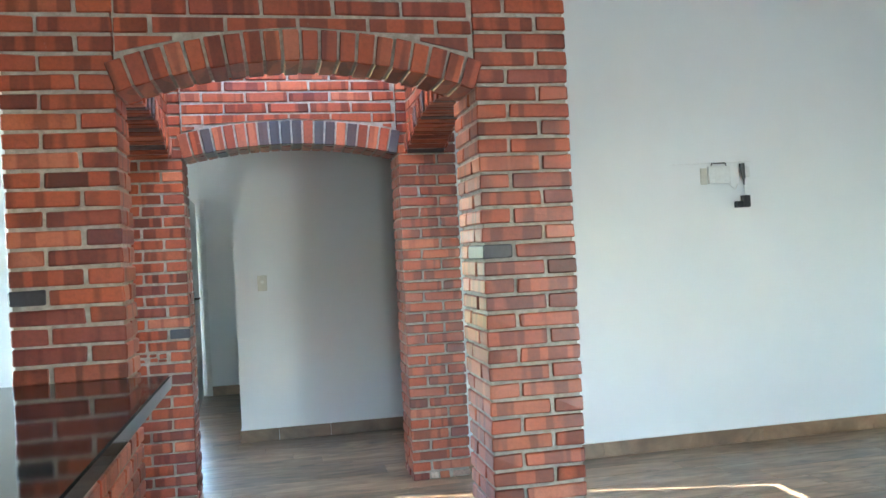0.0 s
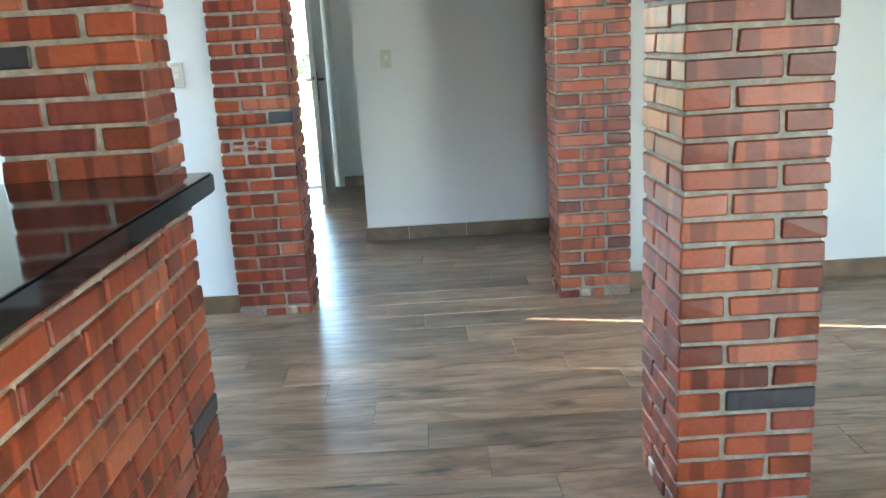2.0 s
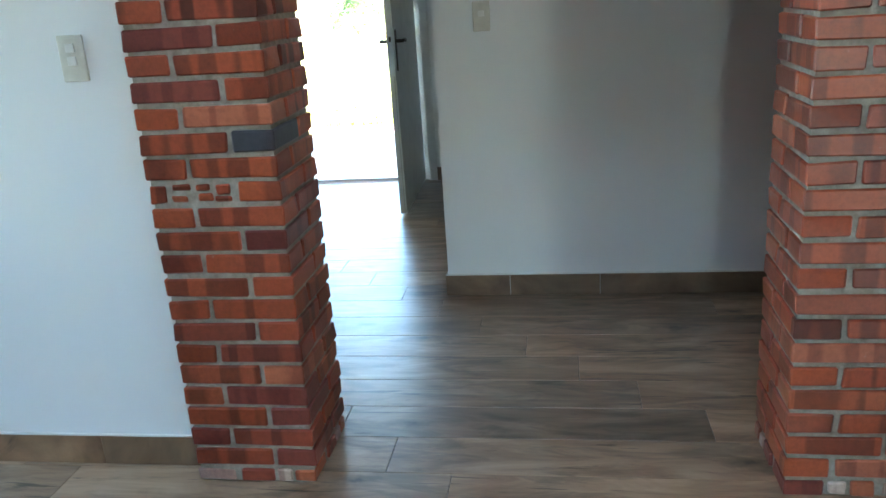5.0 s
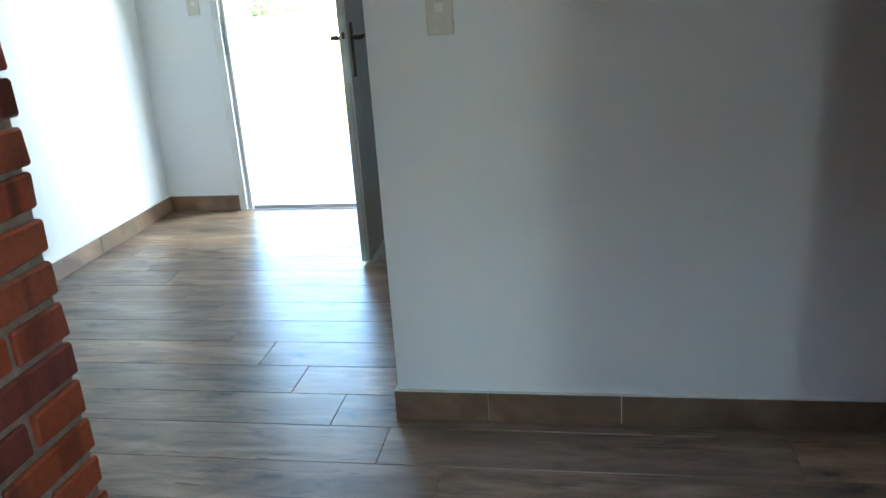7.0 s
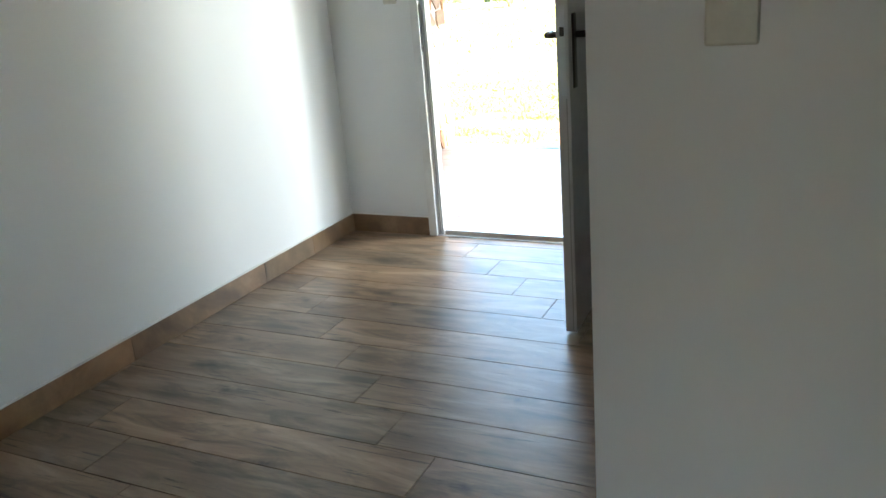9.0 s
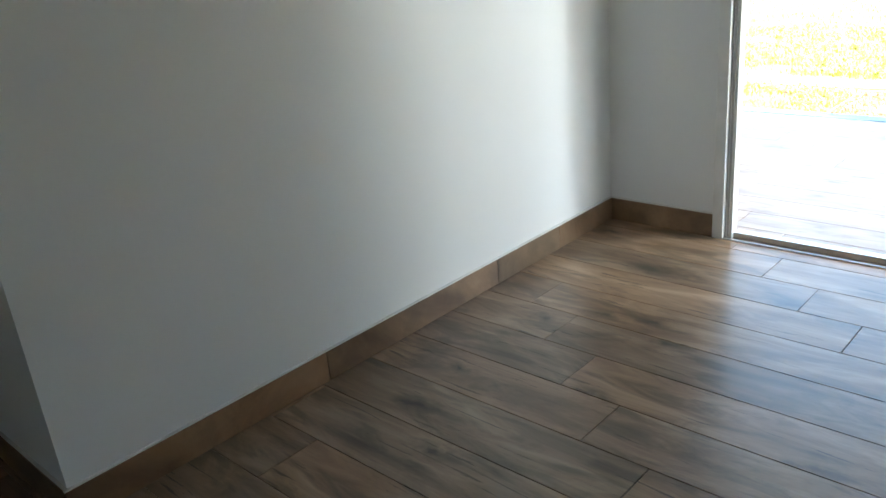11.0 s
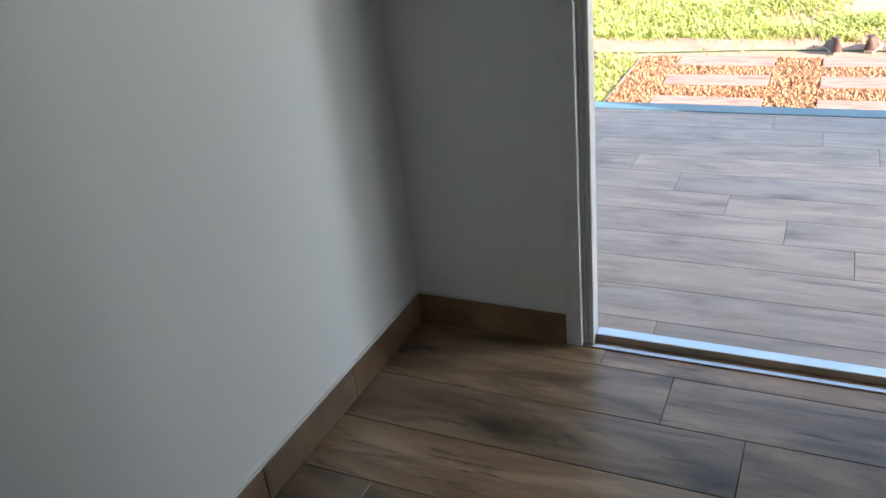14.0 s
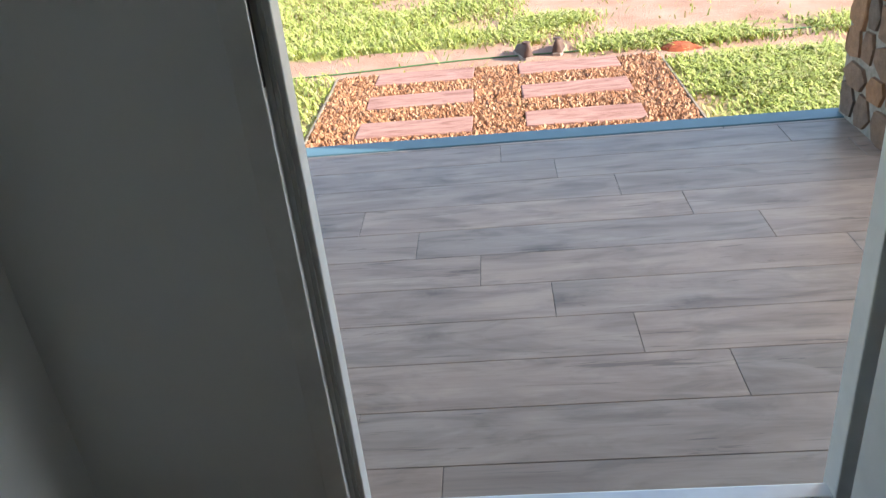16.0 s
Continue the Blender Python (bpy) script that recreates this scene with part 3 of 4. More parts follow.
cb = root("cable_box", "white surface-mounted junction box with loose cables", "junction box", pose(3.57, YW, 1.89))
boxpart("cover", M_WHITEPL, cb, -0.06, 0.1, -0.028, 0, -0.06, 0.06, 0.004)
boxpart("outlet", M_SWITCH, cb, -0.115, -0.066, -0.012, 0, -0.065, 0.05, 0.004, "cream outlet module")
bm = bmesh.new()
for a, b, rad in (((-0.33, -0.003, 0.08), (0.28, -0.003, 0.09), 0.003), ((0.11, -0.01, 0.06), (0.11, -0.012, -0.075), 0.004), ((0.11, -0.012, -0.075), (0.145, -0.015, -0.105), 0.004),
                  ((0.145, -0.015, -0.105), (0.165, -0.015, -0.065), 0.004), ((0.21, -0.02, -0.02), (0.215, -0.02, -0.16), 0.003)):
    cyl(bm, a, b, rad, None, 8)
part("cable", bm, M_WHITEPL, cb, "thin white cables")
bm = bmesh.new()
for a, b in (((-0.035, -0.016, 0.062), (-0.03, -0.016, 0.082)), ((-0.03, -0.016, 0.082), (0.075, -0.016, 0.082)), ((0.075, -0.016, 0.082), (0.08, -0.016, 0.062))):
    cyl(bm, a, b, 0.004, None, 8)
part("clip", bm, M_BLACK, cb, "dark wire clip on the box")
boxpart("socket", M_WHITEPL, cb, 0.195, 0.265, -0.016, 0, -0.02, 0.05, 0.006, "white wall socket")
bm = bmesh.new()
cyl(bm, (0.196, -0.026, 0.075), (0.206, -0.028, -0.03), 0.019, 0.013, 12)
cyl(bm, (0.206, -0.028, -0.03), (0.21, -0.022, -0.075), 0.009, 0.004, 10)
part("plug", bm, M_BLACK, cb, "black cable plug")
bm = bmesh.new()
box(bm, 0.185, 0.24, -0.05, -0.004, -0.235, -0.15, 0.006)
box(bm, 0.135, 0.19, -0.04, -0.004, -0.235, -0.19, 0.005)
part("adapter", bm, M_BLACK, cb, "black power adapter hanging on its cord")

# ---- skirting tiles ----


def skirting(label, a, b, normal, *lengths):
    """Wood-look tiles along a wall from a to b, standing out along the normal, with a white caulk line on top."""
    a, b = Vector((*a, 0)), Vector((*b, 0))
    d = (b - a).normalized()
    sk = root("baseboard", label, "baseboard", Matrix.Translation(a) @ Matrix((d, Vector((*normal, 0)), Vector((0, 0, 1)))).transposed().to_4x4(), "", "structure")
    total, x, cuts = (b - a).length, 0.0, list(lengths)
    while x < total - 0.01:
        e = min(x + (cuts.pop(0) if cuts else 1.2), total)
        tile = boxpart("skirting_tile", M_SKIRT, sk, -(e - x) / 2, (e - x) / 2, 0.0, 0.011, 0.001, 0.1, 0.0015)
        tile.location = ((x + e) / 2, 0, 0)
        x = e + 0.002
    boxpart("caulk", M_CAULK, sk, 0, total, 0, 0.0085, 0.1, 0.1045)
    return sk


skirting("brown wood-look skirting tiles under the white wall", (-0.378, YW), (XW, YW), (0, -1), 0.35)
skirting("brown wood-look skirting tiles under the white wall", (1.69, YW), (XE, YW), (0, -1), 0.95)
skirting("brown wood-look skirting tiles under the switch wall", (XB - 0.011, YBLK), (XE, YBLK), (0, -1), 0.3, 0.41)
skirting("brown wood-look skirting tiles along the entrance hall", (XL, YC - 0.011), (XL, YD), (1, 0), 0.822, 0.845, 0.41)
skirting("brown wood-look skirting tiles along the cross hall", (XL, YC), (XW, YC), (0, -1), 0.5)
skirting("brown wood-look skirting tiles beside the door", (XL + 0.011, YD), (DX0, YD), (0, -1))
skirting("brown wood-look skirting tiles behind the door leaf", (DX1, YD), (XB, YD), (0, -1))
skirting("brown wood-look skirting tiles at the wall end", (XB, YBLK), (XB, YD), (-1, 0), 0.6)

# ---- veranda ----
VZ, VY = -0.02, 6.322
solid("veranda_slab", M_GROUT, "concrete slab under the veranda planks", "floor", [(-7.0, 0.9, YD + 0.042, VY - 0.12, -0.45, VZ - 0.0035)])
bm = bmesh.new()
box(bm, -7.0, 0.9, VY - 0.118, VY, -0.45, VZ + 0.004, 0.006)
tagged(new("veranda_edge", mesh_from(bm, "veranda_edge", M_BLUE)), "edge trim of the veranda floor, sky reflection tinted into its colour", "edge trim", "", "structure")

# unseen slab added above the pillars; keeps high sky light off deck and hall
solid("unseen_veranda_roof", M_CEIL, "unseen plain white slab above the veranda, cutting off high sky light", "roof", [(-7.0, 1.0, YD + WT + 0.002, VY + 0.15, 2.6, 2.75)])


def stone_material():
    m, n, l, b = material("fieldstone", 0.85, 0, 0.3)
    oi = n.new("ShaderNodeObjectInfo")
    base = ramp(n, l, oi.outputs["Random"], [(0, (0.24, 0.12, 0.065)), (0.35, (0.34, 0.18, 0.095)), (0.65, (0.17, 0.13, 0.11)), (1, (0.4, 0.22, 0.12))])
    v = coords(n, l, (1, 1, 1))
    g = ramp(n, l, fractal(n, l, v, 18, 6, 0.7), [(0.3, (0.6, 0.6, 0.6)), (0.7, (1.2, 1.15, 1.1))])
    l.new(mix(n, l, 'MULTIPLY', 0.9, base, g), b.inputs["Base Color"])
    bump(n, l, b, fractal(n, l, v, 50, 6, 0.7), 0.6, 0.01)
    return m


M_STONE = stone_material()


def stone_pillar(cx, cy, wx, wy, height, seed, sides, label):
    rnd = random.Random(seed)
    p = root("stone_pillar", label, "stone pillar", pose(cx, cy, VZ), "stone veranda pillars", "structure")
    boxpart("mortar", M_MORTAR, p, -wx / 2, wx / 2, -wy / 2, wy / 2, -0.4, height)
    for side in sides:
        w, off = (wx, wy) if side % 2 == 0 else (wy, wx)
        z = 0.0
        while z < height - 0.04:
            h = rnd.uniform(0.11, 0.2)
            x = -w / 2
            while x < w / 2 - 0.03:
                ln = min(rnd.uniform(0.11, 0.26), w / 2 - x)
                bm = bmesh.new()
                k = rnd.randint(6, 8)
                ring0, ring1 = [], []
                for i in range(k):
                    a = 2 * math.pi * i / k + rnd.uniform(-0.2, 0.2)
                    rx, rz = (ln / 2) * rnd.uniform(0.86, 1.02), (h / 2) * rnd.uniform(0.86, 1.02)
                    ca, sa = math.cos(a), math.sin(a)
                    s = 1 / max(abs(ca), abs(sa)) ** 0.8
                    ring0.append(bm.verts.new((rx * ca * s, 0.004, rz * sa * s)))
                    ring1.append(bm.verts.new((rx * ca * s * 0.95, -0.008 - rnd.uniform(0, 0.009), rz * sa * s * 0.95)))
                bm.faces.new(ring1)
                for i in range(k):
                    bm.faces.new((ring0[i], ring0[(i + 1) % k], ring1[(i + 1) % k], ring1[i]))
                bmesh.ops.recalc_face_normals(bm, faces=bm.faces)
                st = part("stone", bm, M_STONE, p)
                st.matrix_basis = pose(0, 0, 0, 0, 0, 90 * side) @ pose(x + ln / 2, -off / 2, z + h / 2 + rnd.uniform(-0.015, 0.015))
                x += ln
            z += h
    return p


stone_pillar(0.72, 5.99, 0.42, 0.56, 2.6, 3, (0, 1, 2, 3), "veranda pillar of brown fieldstones in mortar")
stone_pillar(-2.5, VY - 0.2, 0.4, 0.42, 2.6, 8, (0, 1, 2, 3), "veranda pillar of brown fieldstones in mortar")

# ---- garden ----
GZ = -0.38


def ground_material():
    m, n, l, b = material("red_soil_and_lawn", 0.95, 0, 0.15)
    v = coords(n, l, (1, 1, 1), False)
    soil = ramp(n, l, fractal(n, l, v, 3, 7, 0.65), [(0.3, (0.38, 0.21, 0.14)), (0.7, (0.52, 0.32, 0.235))])
    grass = ramp(n, l, fractal(n, l, v, 5, 7, 0.7), [(0.3, (0.24, 0.26, 0.06)), (0.55, (0.35, 0.35, 0.095)), (0.75, (0.45, 0.37, 0.165))])
    patch = ramp(n, l, fractal(n, l, v, 0.55, 4, 0.6), [(0.4, (1, 1, 1)), (0.55, (0, 0, 0))])
    col = mix(n, l, 'MIX', patch, grass, soil)
    # bare paths across the garden: one by the gravel bed, one further out on the near side
    sep = n.new("ShaderNodeSeparateXYZ")
    l.new(v, sep.inputs[0])
    wob = n.new("ShaderNodeMath")
    wob.operation = 'MULTIPLY_ADD'
    wob.inputs[1].default_value = 0.7
    l.new(fractal(n, l, v, 1.6, 4), wob.inputs[0])
    l.new(sep.outputs["Y"], wob.inputs[2])
    for lo, hi, west in ((8.9, 9.62, -50.0), (9.6, 11.0, -0.5), (11.2, 12.6, -50.0)):
        band = n.new("ShaderNodeMapRange")
        band.inputs["From Min"].default_value, band.inputs["From Max"].default_value = lo, hi
        l.new(wob.outputs[0], band.inputs["Value"])
        inside = ramp(n, l, band.outputs[0], [(0.0, (0, 0, 0)), (0.06, (1, 1, 1)), (0.94, (1, 1, 1)), (1.0, (0, 0, 0))])
        side = n.new("ShaderNodeMapRange")
        side.inputs["From Min"].default_value, side.inputs["From Max"].default_value = west - 0.2, west + 0.2
        l.new(sep.outputs["X"], side.inputs["Value"])
        col = mix(n, l, 'MIX', mix(n, l, 'MULTIPLY', 1.0, inside, side.outputs[0]), col, soil)
    l.new(col, b.inputs["Base Color"])
    bump(n, l, b, fractal(n, l, v, 40, 6, 0.7), 0.7, 0.02)
    return m


M_GROUND = ground_material()
bm = bmesh.new()
R = random.Random(11)
box(bm, -400, 400, VY - 2.4, 800, GZ - 0.5, GZ)
tagged(new("ground", mesh_from(bm, "ground", M_GROUND)), "dry reddish soil with patchy lawn reaching to the distance", "ground", "", "structure")


def leafy(name, stops):
    m, n, l, b = material(name, 0.6, 0, 0.3)
    g = n.new("ShaderNodeNewGeometry")
    l.new(ramp(n, l, g.outputs["Random Per Island"], stops), b.inputs["Base Color"])
    return m


M_GRASS = leafy("grass_blades", [(0, (0.27, 0.32, 0.06)), (0.5, (0.4, 0.43, 0.1)), (0.8, (0.46, 0.45, 0.14)), (1, (0.54, 0.46, 0.22))])
M_LEAVES = leafy("bush_leaves", [(0, (0.035, 0.07, 0.02)), (0.6, (0.07, 0.12, 0.03)), (1, (0.14, 0.17, 0.06))])
M_GRAVEL = leafy("terracotta_gravel", [(0, (0.2, 0.08, 0.036)), (0.5, (0.36, 0.165, 0.078)), (0.85, (0.48, 0.26, 0.135)), (1, (0.12, 0.06, 0.04))])


def slab_material():
    m, n, l, b = material("red_sandstone", 0.85, 0, 0.3)
    v = coords(n, l, (1, 1, 1))
    c = ramp(n, l, fractal(n, l, coords(n, l, (1.5, 7, 1)), 3.0, 6, 0.65, 0.8), [(0.35, (0.25, 0.115, 0.09)), (0.5, (0.37, 0.195, 0.155)), (0.68, (0.45, 0.265, 0.215))])
    l.new(c, b.inputs["Base Color"])
    bump(n, l, b, fractal(n, l, v, 30, 6, 0.7), 0.5, 0.006)
    return m


M_SLAB = slab_material()


def blades(name, label, spots, seed, hmin, hmax, width):
    """Grass as single bent blades, one mesh."""
    r = random.Random(seed)
    verts, faces = [], []
    for (x0, x1, y0, y1, count) in spots:
        for _ in range(count):
            x, y = r.uniform(x0, x1) + r.gauss(0, 0.09), r.uniform(y0, y1) + r.gauss(0, 0.06)
            if y < 6.4 or (-2.17 < x < 0.21 and y < 8.62):
                continue
            d = noise.noise(Vector((x * 1.3, y * 1.3, seed)))
            if d < -0.28 and r.random() < 0.8:
                continue
            h, a, w = r.uniform(hmin, hmax) * (1 + 0.5 * d), r.uniform(0, 6.283), width * r.uniform(0.7, 1.3)
            lean = r.uniform(0.6, 1.9) * h
            c, s = math.cos(a), math.sin(a)
            i = len(verts)
            verts += [(x - s * w, y + c * w, GZ - 0.005), (x + s * w, y - c * w, GZ - 0.005),
                      (x + c * lean * 0.4 + s * w * 0.8, y + s * lean * 0.4 - c * w * 0.8, GZ + h * 0.65), (x + c * lean * 0.4 - s * w * 0.8, y + s * lean * 0.4 + c * w * 0.8, GZ + h * 0.65),
                      (x + c * lean, y + s * lean, GZ + h * 0.85)]
            faces += [(i, i + 1, i + 2, i + 3), (i + 3, i + 2, i + 4)]
    me = bpy.data.meshes.new(name)
    me.from_pydata(verts, [], faces)
    me.materials.append(M_GRASS)
    return tagged(new(name, me), label, "grass", "", "stuff")


blades("grass", "sunlit green lawn grass with dry patches", [
    (-9, -0.75, 9.28, 12.4, 52000), (-0.75, -0.2, 9.2, 10.0, 4200), (-0.3, 1.0, 8.8, 9.15, 2600), (1.0, 5, 8.8, 9.3, 4000), (-0.2, 6, 9.6, 12.2, 700), (-0.6, 6, 12.2, 13, 6000),
    (0.22, 4, 6.5, 8.45, 40000), (-5.0, -2.2, 6.4, 8.7, 14000), (-12, 9, 12.4, 17, 22000), (-2.2, 4, 8.65, 9.3, 160)], 21, 0.025, 0.075, 0.0058)
blades("meadow", "distant sunlit lawn", [(-30, 14, 17, 36, 26000)], 22, 0.04, 0.1, 0.02)

# gravel bed with edging and stepping slabs
GX0, GX1, GY0, GY1 = -2.14, 0.18, 6.35, 8.59
solid("gravel_edging", M_WOODEDGE, "thin weathered edging round the gravel bed", "edging",
      [(GX0 - 0.012, GX0, GY0, GY1, GZ - 0.02, GZ + 0.026), (GX1, GX1 + 0.012, GY0, GY1, GZ - 0.02, GZ + 0.026), (GX0 - 0.012, GX1 + 0.012, GY1, GY1 + 0.012, GZ - 0.02, GZ + 0.02)], "")
r = random.Random(4)
verts, faces = [], []
ico = [(0, 0, 1), (0.9, 0, 0.1), (0, 0.9, 0.1), (-0.9, 0, 0.1), (0, -0.9, 0.1), (0, 0, -0.6)]
icof = [(0, 1, 2), (0, 2, 3), (0, 3, 4), (0, 4, 1), (5, 2, 1), (5, 3, 2), (5, 4, 3), (5, 1, 4)]
SLAB_X, SLAB_Y = ((-1.84, -1.14), (-0.82, -0.12)), (6.75, 7.28, 7.81, 8.325)
for _ in range(19000):
    x, y = r.uniform(GX0 + 0.01, GX1 - 0.01), r.uniform(6.9, GY1 - 0.01)
    if any(x0 - 0.008 < x < x1 + 0.008 for x0, x1 in SLAB_X) and any(y0 - 0.008 < y < y0 + 0.268 for y0 in SLAB_Y):
        continue
    s, a = r.uniform(0.012, 0.028), r.uniform(0, 6.28)
    i = len(verts)
    c, sn = math.cos(a), math.sin(a)
    q = [(px * r.uniform(0.7, 1.3), py * r.uniform(0.6, 1.2), pz * r.uniform(0.6, 1.1)) for px, py, pz in ico]
    verts += [(x + s * (px * c - py * sn), y + s * (px * sn + py * c), GZ + 0.008 + s * pz + r.uniform(0, 0.012)) for px, py, pz in q]
    faces += [tuple(i + k for k in f) for f in icof]
me = bpy.data.meshes.new("gravel")
me.from_pydata(verts, [], faces)
me.materials.append(M_GRAVEL)
tagged(new("gravel", me), "orange-brown expanded clay gravel in the bed", "gravel", "", "stuff")
for x0, x1 in SLAB_X:
    for y0 in SLAB_Y:
        bm = bmesh.new()
        box(bm, -(x1 - x0) / 2, (x1 - x0) / 2, -0.13, 0.13, 0, 0.036, 0.006)
        for v in bm.verts:
            v.co += Vector((r.uniform(-1, 1) * 0.003, r.uniform(-1, 1) * 0.003, r.uniform(-1, 1) * 0.002))
        s = tagged(new("stepping_slab", mesh_from(bm, "stepping_slab", M_SLAB)), "reddish sandstone stepping slab in the gravel", "paving slab", "stepping slabs in the gravel")
        s.matrix_basis = pose((x0 + x1) / 2, y0 + 0.13, GZ - 0.005, 0, 0, r.uniform(-1.2, 1.2))

# shoes


def shoe(m):
    s = root("shoe", "worn brown leather shoe standing on the soil", "shoe", m, "pair of shoes")
    bm = bmesh.new()
    prof = [(-0.13, 0.034, 0.085), (-0.11, 0.04, 0.105), (-0.05, 0.04, 0.1), (0.0, 0.042, 0.08), (0.06, 0.047, 0.062), (0.11, 0.044, 0.05), (0.145, 0.025, 0.036)]
    rings = []
    for y, w, h in prof:
        rings.append([bm.verts.new((w * math.cos(a) * (1.0 if math.sin(a) < 0.3 else 0.85), y, 0.018 + max(0, math.sin(a)) * h)) for a in [math.pi * k / 8 for k in range(9)]])
    for a, b in zip(rings, rings[1:]):
        for i in range(8):
            bm.faces.new((a[i], a[i + 1], b[i + 1], b[i]))
    bm.faces.new(rings[0])
    bm.faces.new(rings[-1][::-1])
    bmesh.ops.recalc_face_normals(bm, faces=bm.faces)
    part("upper", bm, M_SHOE, s, "", True)
    bm = bmesh.new()
    ol = [(-0.14, 0.026), (-0.1, 0.042), (0.0, 0.042), (0.07, 0.05), (0.12, 0.046), (0.155, 0.02)]
    vs = [bm.verts.new((w, y, 0)) for y, w in ol] + [bm.verts.new((-w, y, 0)) for y, w in reversed(ol)]
    f = bm.faces.new(vs)
    got = bmesh.ops.extrude_face_region(bm, geom=[f])
    bmesh.ops.translate(bm, vec=(0, 0, 0.022), verts=[g for g in got["geom"] if isinstance(g, bmesh.types.BMVert)])
    bmesh.ops.recalc_face_normals(bm, faces=bm.faces)
    part("sole", bm, M_SOLE, s)
    bm = bmesh.new()
    cyl(bm, (0, -0.075, 0.112), (0, -0.075, 0.124), 0.034, 0.03, 14)
    part("collar", bm, M_SHOE, s)
    return s


shoe(pose(-0.765, 8.87, GZ, 0, 0, 15))
shoe(pose(-0.495, 8.93, GZ, 0, 0, -12))

# small heap of red earth
bm = bmesh.new()
rings = []
for k in range(5):
    rad, h = 1 - k / 4.6, 0.045 * math.sin(k / 4 * math.pi / 2)
    rings.append([bm.verts.new((0.15 * rad * math.cos(a) * (1 + r.uniform(-0.18, 0.18)), 0.09 * rad * math.sin(a) * (1 + r.uniform(-0.18, 0.18)), h + r.uniform(0, 0.006) * (k > 0))) for a in [2 * math.pi * j / 18 for j in range(18)]])
for lo_ring, hi_ring in zip(rings, rings[1:]):
    for j in range(18):
        bm.faces.new((lo_ring[j], lo_ring[(j + 1) % 18], hi_ring[(j + 1) % 18], hi_ring[j]))
bm.faces.new(rings[-1])
heap = tagged(new("earth_heap", mesh_from(bm, "earth_heap", plain("fresh_red_earth", (0.4, 0.09, 0.035), 0.95, 0, 60, 0.6))), "small heap of fresh red earth on bare soil", "soil heap")
heap.matrix_basis = pose(0.36, 8.74, GZ, 0, 0, -8)

# garden cord on the soil
cord = bpy.data.curves.new("garden_cord", 'CURVE')
cord.dimensions, cord.bevel_depth, cord.bevel_resolution = '3D', 0.006, 2
line = cord.splines.new('POLY')
line.points.add(35)
for k, p in enumerate(line.points):
    p.co = (-4 + 0.25 * k, 8.7 + 0.03 * math.sin(k * 0.7) + 0.012 * k, GZ + 0.008, 1)
cord.materials.append(M_CORD)
tagged(new("garden_cord", cord), "thin green cord lying along the gravel bed", "cord")

# far fence and bushes
fence = root("wire_fence", "distant grey wire fence along the lawn", "fence", pose(0, 36.5, GZ))
for k in range(14):
    bm = bmesh.new()
    cyl(bm, (-32 + k * 3, 0, 0), (-32 + k * 3, 0, 1.4), 0.05, 0.05, 8)
    part("post", bm, M_MORTAR, fence)
for z in (0.3, 0.6, 0.9, 1.2):
    bm = bmesh.new()
    cyl(bm, (-32, 0, z), (7, 0, z), 0.008, None, 6)
    part("wire", bm, M_ALU, fence)


def bush(x, y, size, seed):
    rr = random.Random(seed)
    b = root("bush", "dense green garden bush by the fence", "bush", pose(x, y, GZ), "bushes along the fence")
    bm = bmesh.new()
    for k in range(6):
        a = k * 1.05
        cyl(bm, (0, 0, 0), (math.cos(a) * size * 0.5, math.sin(a) * size * 0.5, size * rr.uniform(0.7, 1.1)), 0.05, 0.012, 6)
    part("stem", bm, M_SHUTTER, b)
    vv, ff = [], []
    for _ in range(2600):
        a, e, q = rr.uniform(0, 6.283), rr.uniform(-0.3, 1.57), rr.uniform(0.45, 1) ** 0.5
        rad = size * q * (1 + 0.25 * math.sin(3 * a + seed) * math.cos(4 * e))
        p = Vector((math.cos(a) * math.cos(e) * rad, math.sin(a) * math.cos(e) * rad, size * 0.45 + math.sin(e) * rad * 0.85))
        u = Vector((rr.uniform(-1, 1), rr.uniform(-1, 1), rr.uniform(-1, 1))).normalized()
        w = u.orthogonal().normalized()
        s = rr.uniform(0.05, 0.11)
        i = len(vv)
        vv += [p - u * s, p + w * s * 0.45, p + u * s, p - w * s * 0.45]
        ff.append((i, i + 1, i + 2, i + 3))
    me = bpy.data.meshes.new("leaves")
    me.from_pydata([tuple(p) for p in vv], [], ff)
    me.materials.append(M_LEAVES)
    o = new("leaves", me)
    o.parent = b
    return b


for k, (x, y, s) in enumerate(((-21, 37.5, 1.6), (-17.5, 38, 1.4), (-26, 38.5, 2.0), (-13.5, 37.5, 1.2), (-30, 38, 1.8), (-9, 38, 1.5), (-5, 38.2, 1.3))):
    bush(x, y, s, 40 + k)

# ---- plank floors, last ----
PW, PL, GAP = 0.2025, 1.2, 0.0017
PLANKS = {}


def plank_mesh(length, width, mat):
    key = (round(length, 3), round(width, 3), mat.name)
    if key not in PLANKS:
        bm = bmesh.new()
        got = bmesh.ops.create_cube(bm, size=1.0, matrix=Matrix.Translation((0, 0, -0.004)) @ Matrix.Diagonal((length - GAP, width - GAP, 0.008, 1)))
        top = [e for e in bm.edges if all(v.co.z > -0.001 for v in e.verts)]
        bmesh.ops.bevel(bm, geom=top, offset=0.0012, segments=1, affect='EDGES')
        PLANKS[key] = mesh_from(bm, "plank", mat)
    return PLANKS[key]


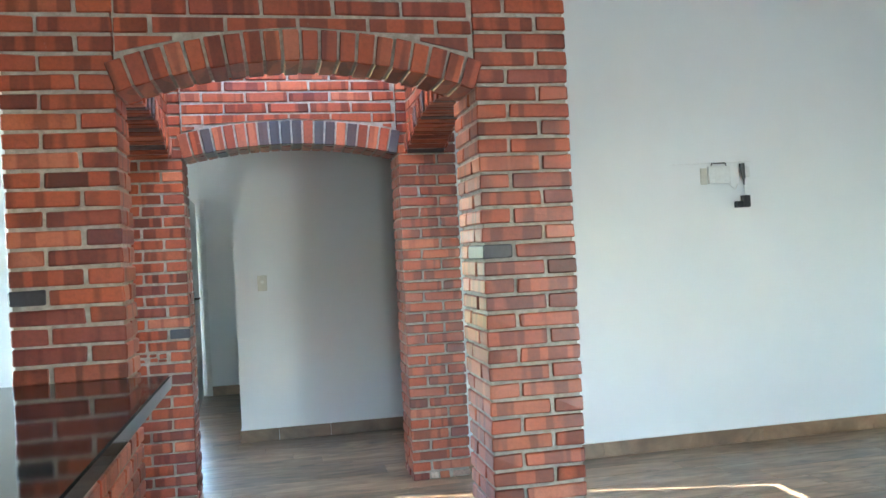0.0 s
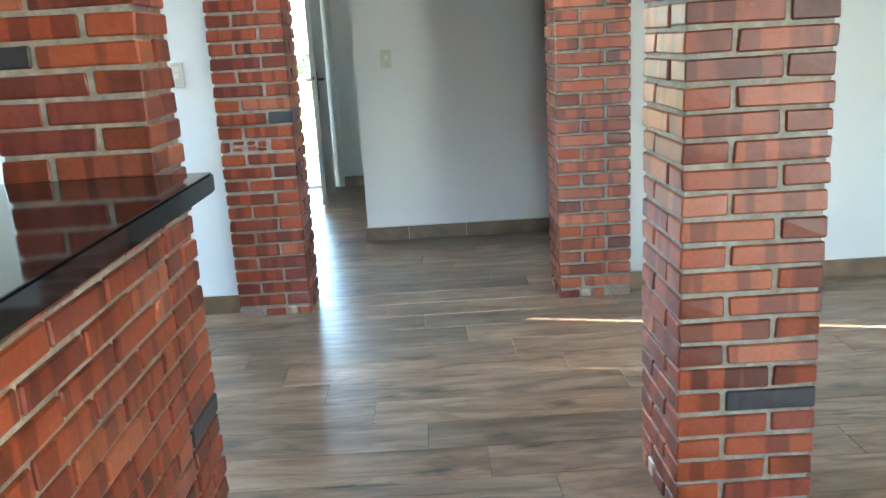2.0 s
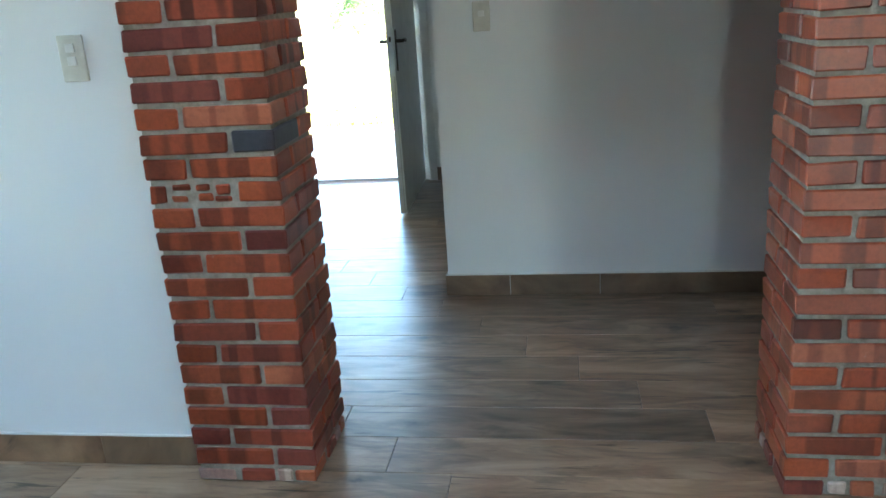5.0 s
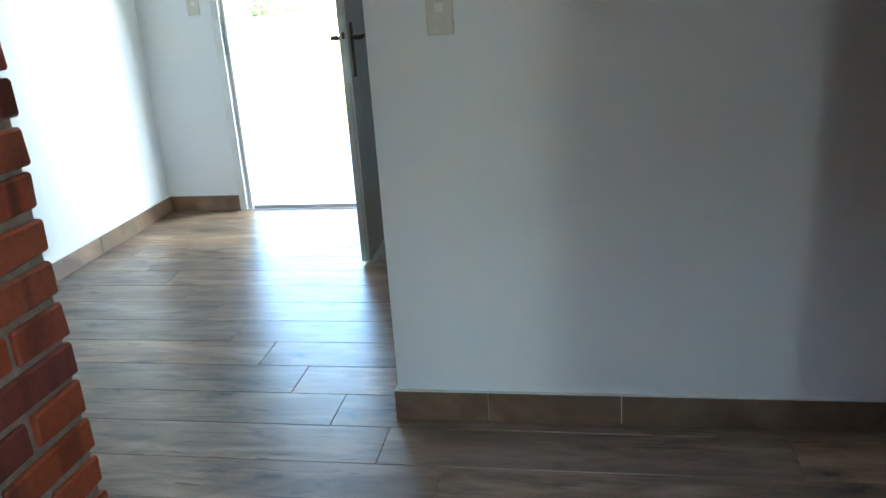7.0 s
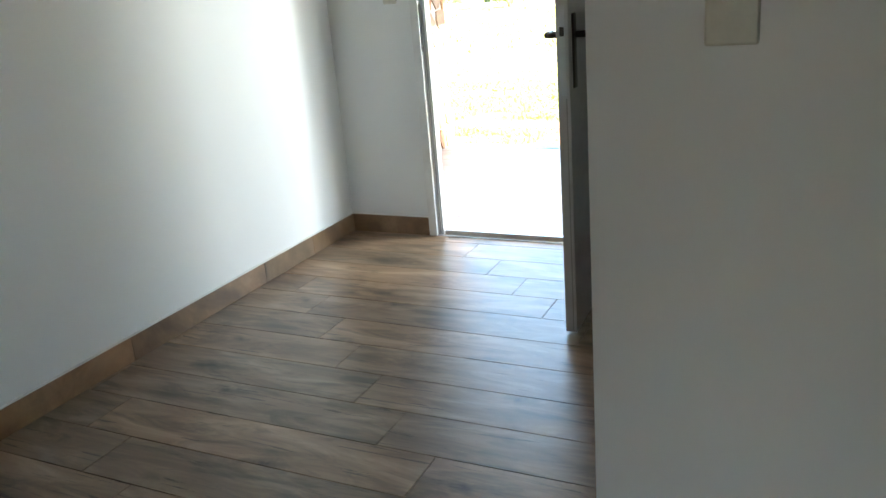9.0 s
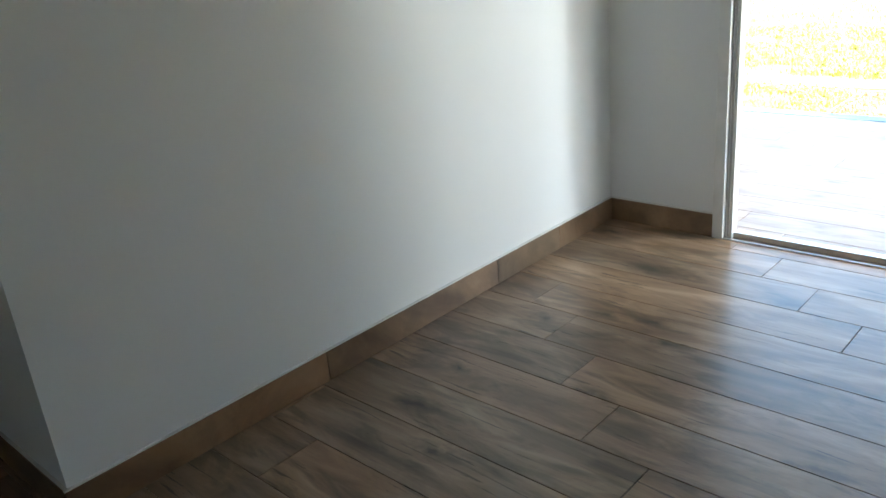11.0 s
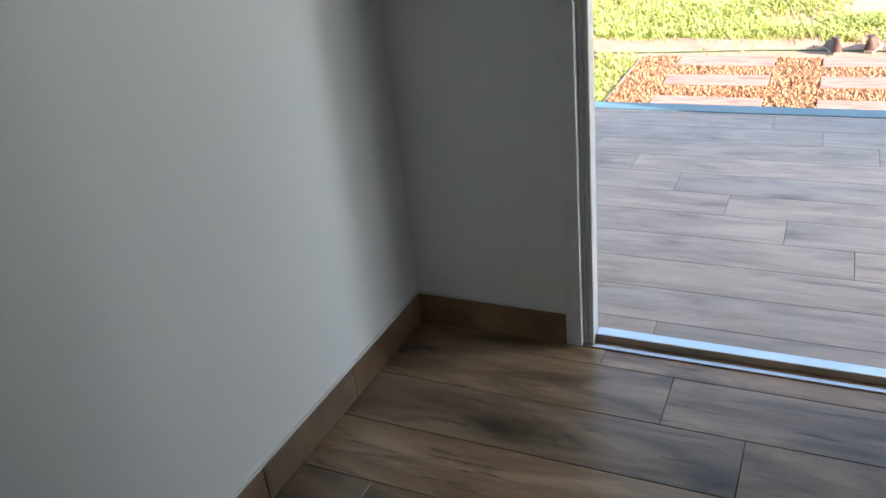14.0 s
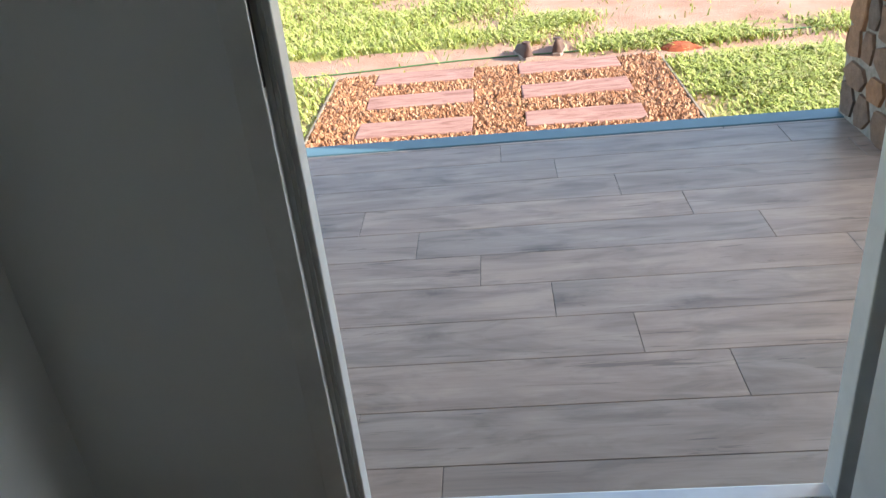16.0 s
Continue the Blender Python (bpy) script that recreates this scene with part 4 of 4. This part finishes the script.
def plank_floor(name, label, mat, x0, x1, y0, y1, z, line, joint, step, near, width):
    """Planks along x in rows of the given width; joints step from row to row. Rows outside near stay one mesh."""
    fl = root(name, label, "floor", pose(0, 0, z), "", "structure")
    k = math.floor((y0 - line) / width)
    verts, faces = [], []
    while line + k * width < y1:
        ya, yb = max(line + k * width, y0), min(line + (k + 1) * width, y1)
        j = joint + step * (k + 1)
        x = j - math.ceil((j - x0) / PL) * PL
        while x < x1:
            xa, xb = max(x, x0), min(x + PL, x1)
            x += PL
            if xb - xa < 0.02 or yb - ya < 0.01:
                continue
            c = ((xa + xb) / 2, (ya + yb) / 2)
            if near[0] < c[0] < near[1] and near[2] < c[1] < near[3]:
                marked = mat == M_PLANK and abs(c[0] + 1.453) < 0.02 and abs(c[1] - 3.594) < 0.02
                p = new("plank", plank_mesh(xb - xa, yb - ya, M_PLANK_KNOT if marked else mat))
                p.parent = fl
                p.location = (c[0], c[1], 0)
            else:
                i = len(verts)
                g = GAP / 2
                verts += [(xa + g, ya + g, 0), (xb - g, ya + g, 0), (xb - g, yb - g, 0), (xa + g, yb - g, 0), (xa + g, ya + g, -0.004), (xb - g, ya + g, -0.004), (xb - g, yb - g, -0.004), (xa + g, yb - g, -0.004)]
                faces += [(i, i + 1, i + 2, i + 3), (i, i + 4, i + 5, i + 1), (i + 1, i + 5, i + 6, i + 2), (i + 2, i + 6, i + 7, i + 3), (i + 3, i + 7, i + 4, i)]
        k += 1
    if verts:
        me = bpy.data.meshes.new("far_planks")
        me.from_pydata(verts, [], faces)
        me.materials.append(mat)
        o = tagged(new("far_planks", me), "", "", "", "stuff")
        o.parent = fl
    return fl


plank_floor("floor", "brown wood-look porcelain plank floor with dark grout lines", M_PLANK, XW, XE, YS, YD + 0.055, 0.0, 1.67, -0.028, -0.2025, (-2.6, 4.3, -3.2, 4.1), PW)
plank_floor("veranda_floor", "grey-brown wood-look porcelain planks of the veranda", M_DECK, -7.0, 0.9, YD + 0.067, VY - 0.12, VZ, 4.59, -0.4025, -0.2225, (-4, 1.6, 4.0, 6.3), 0.1985)
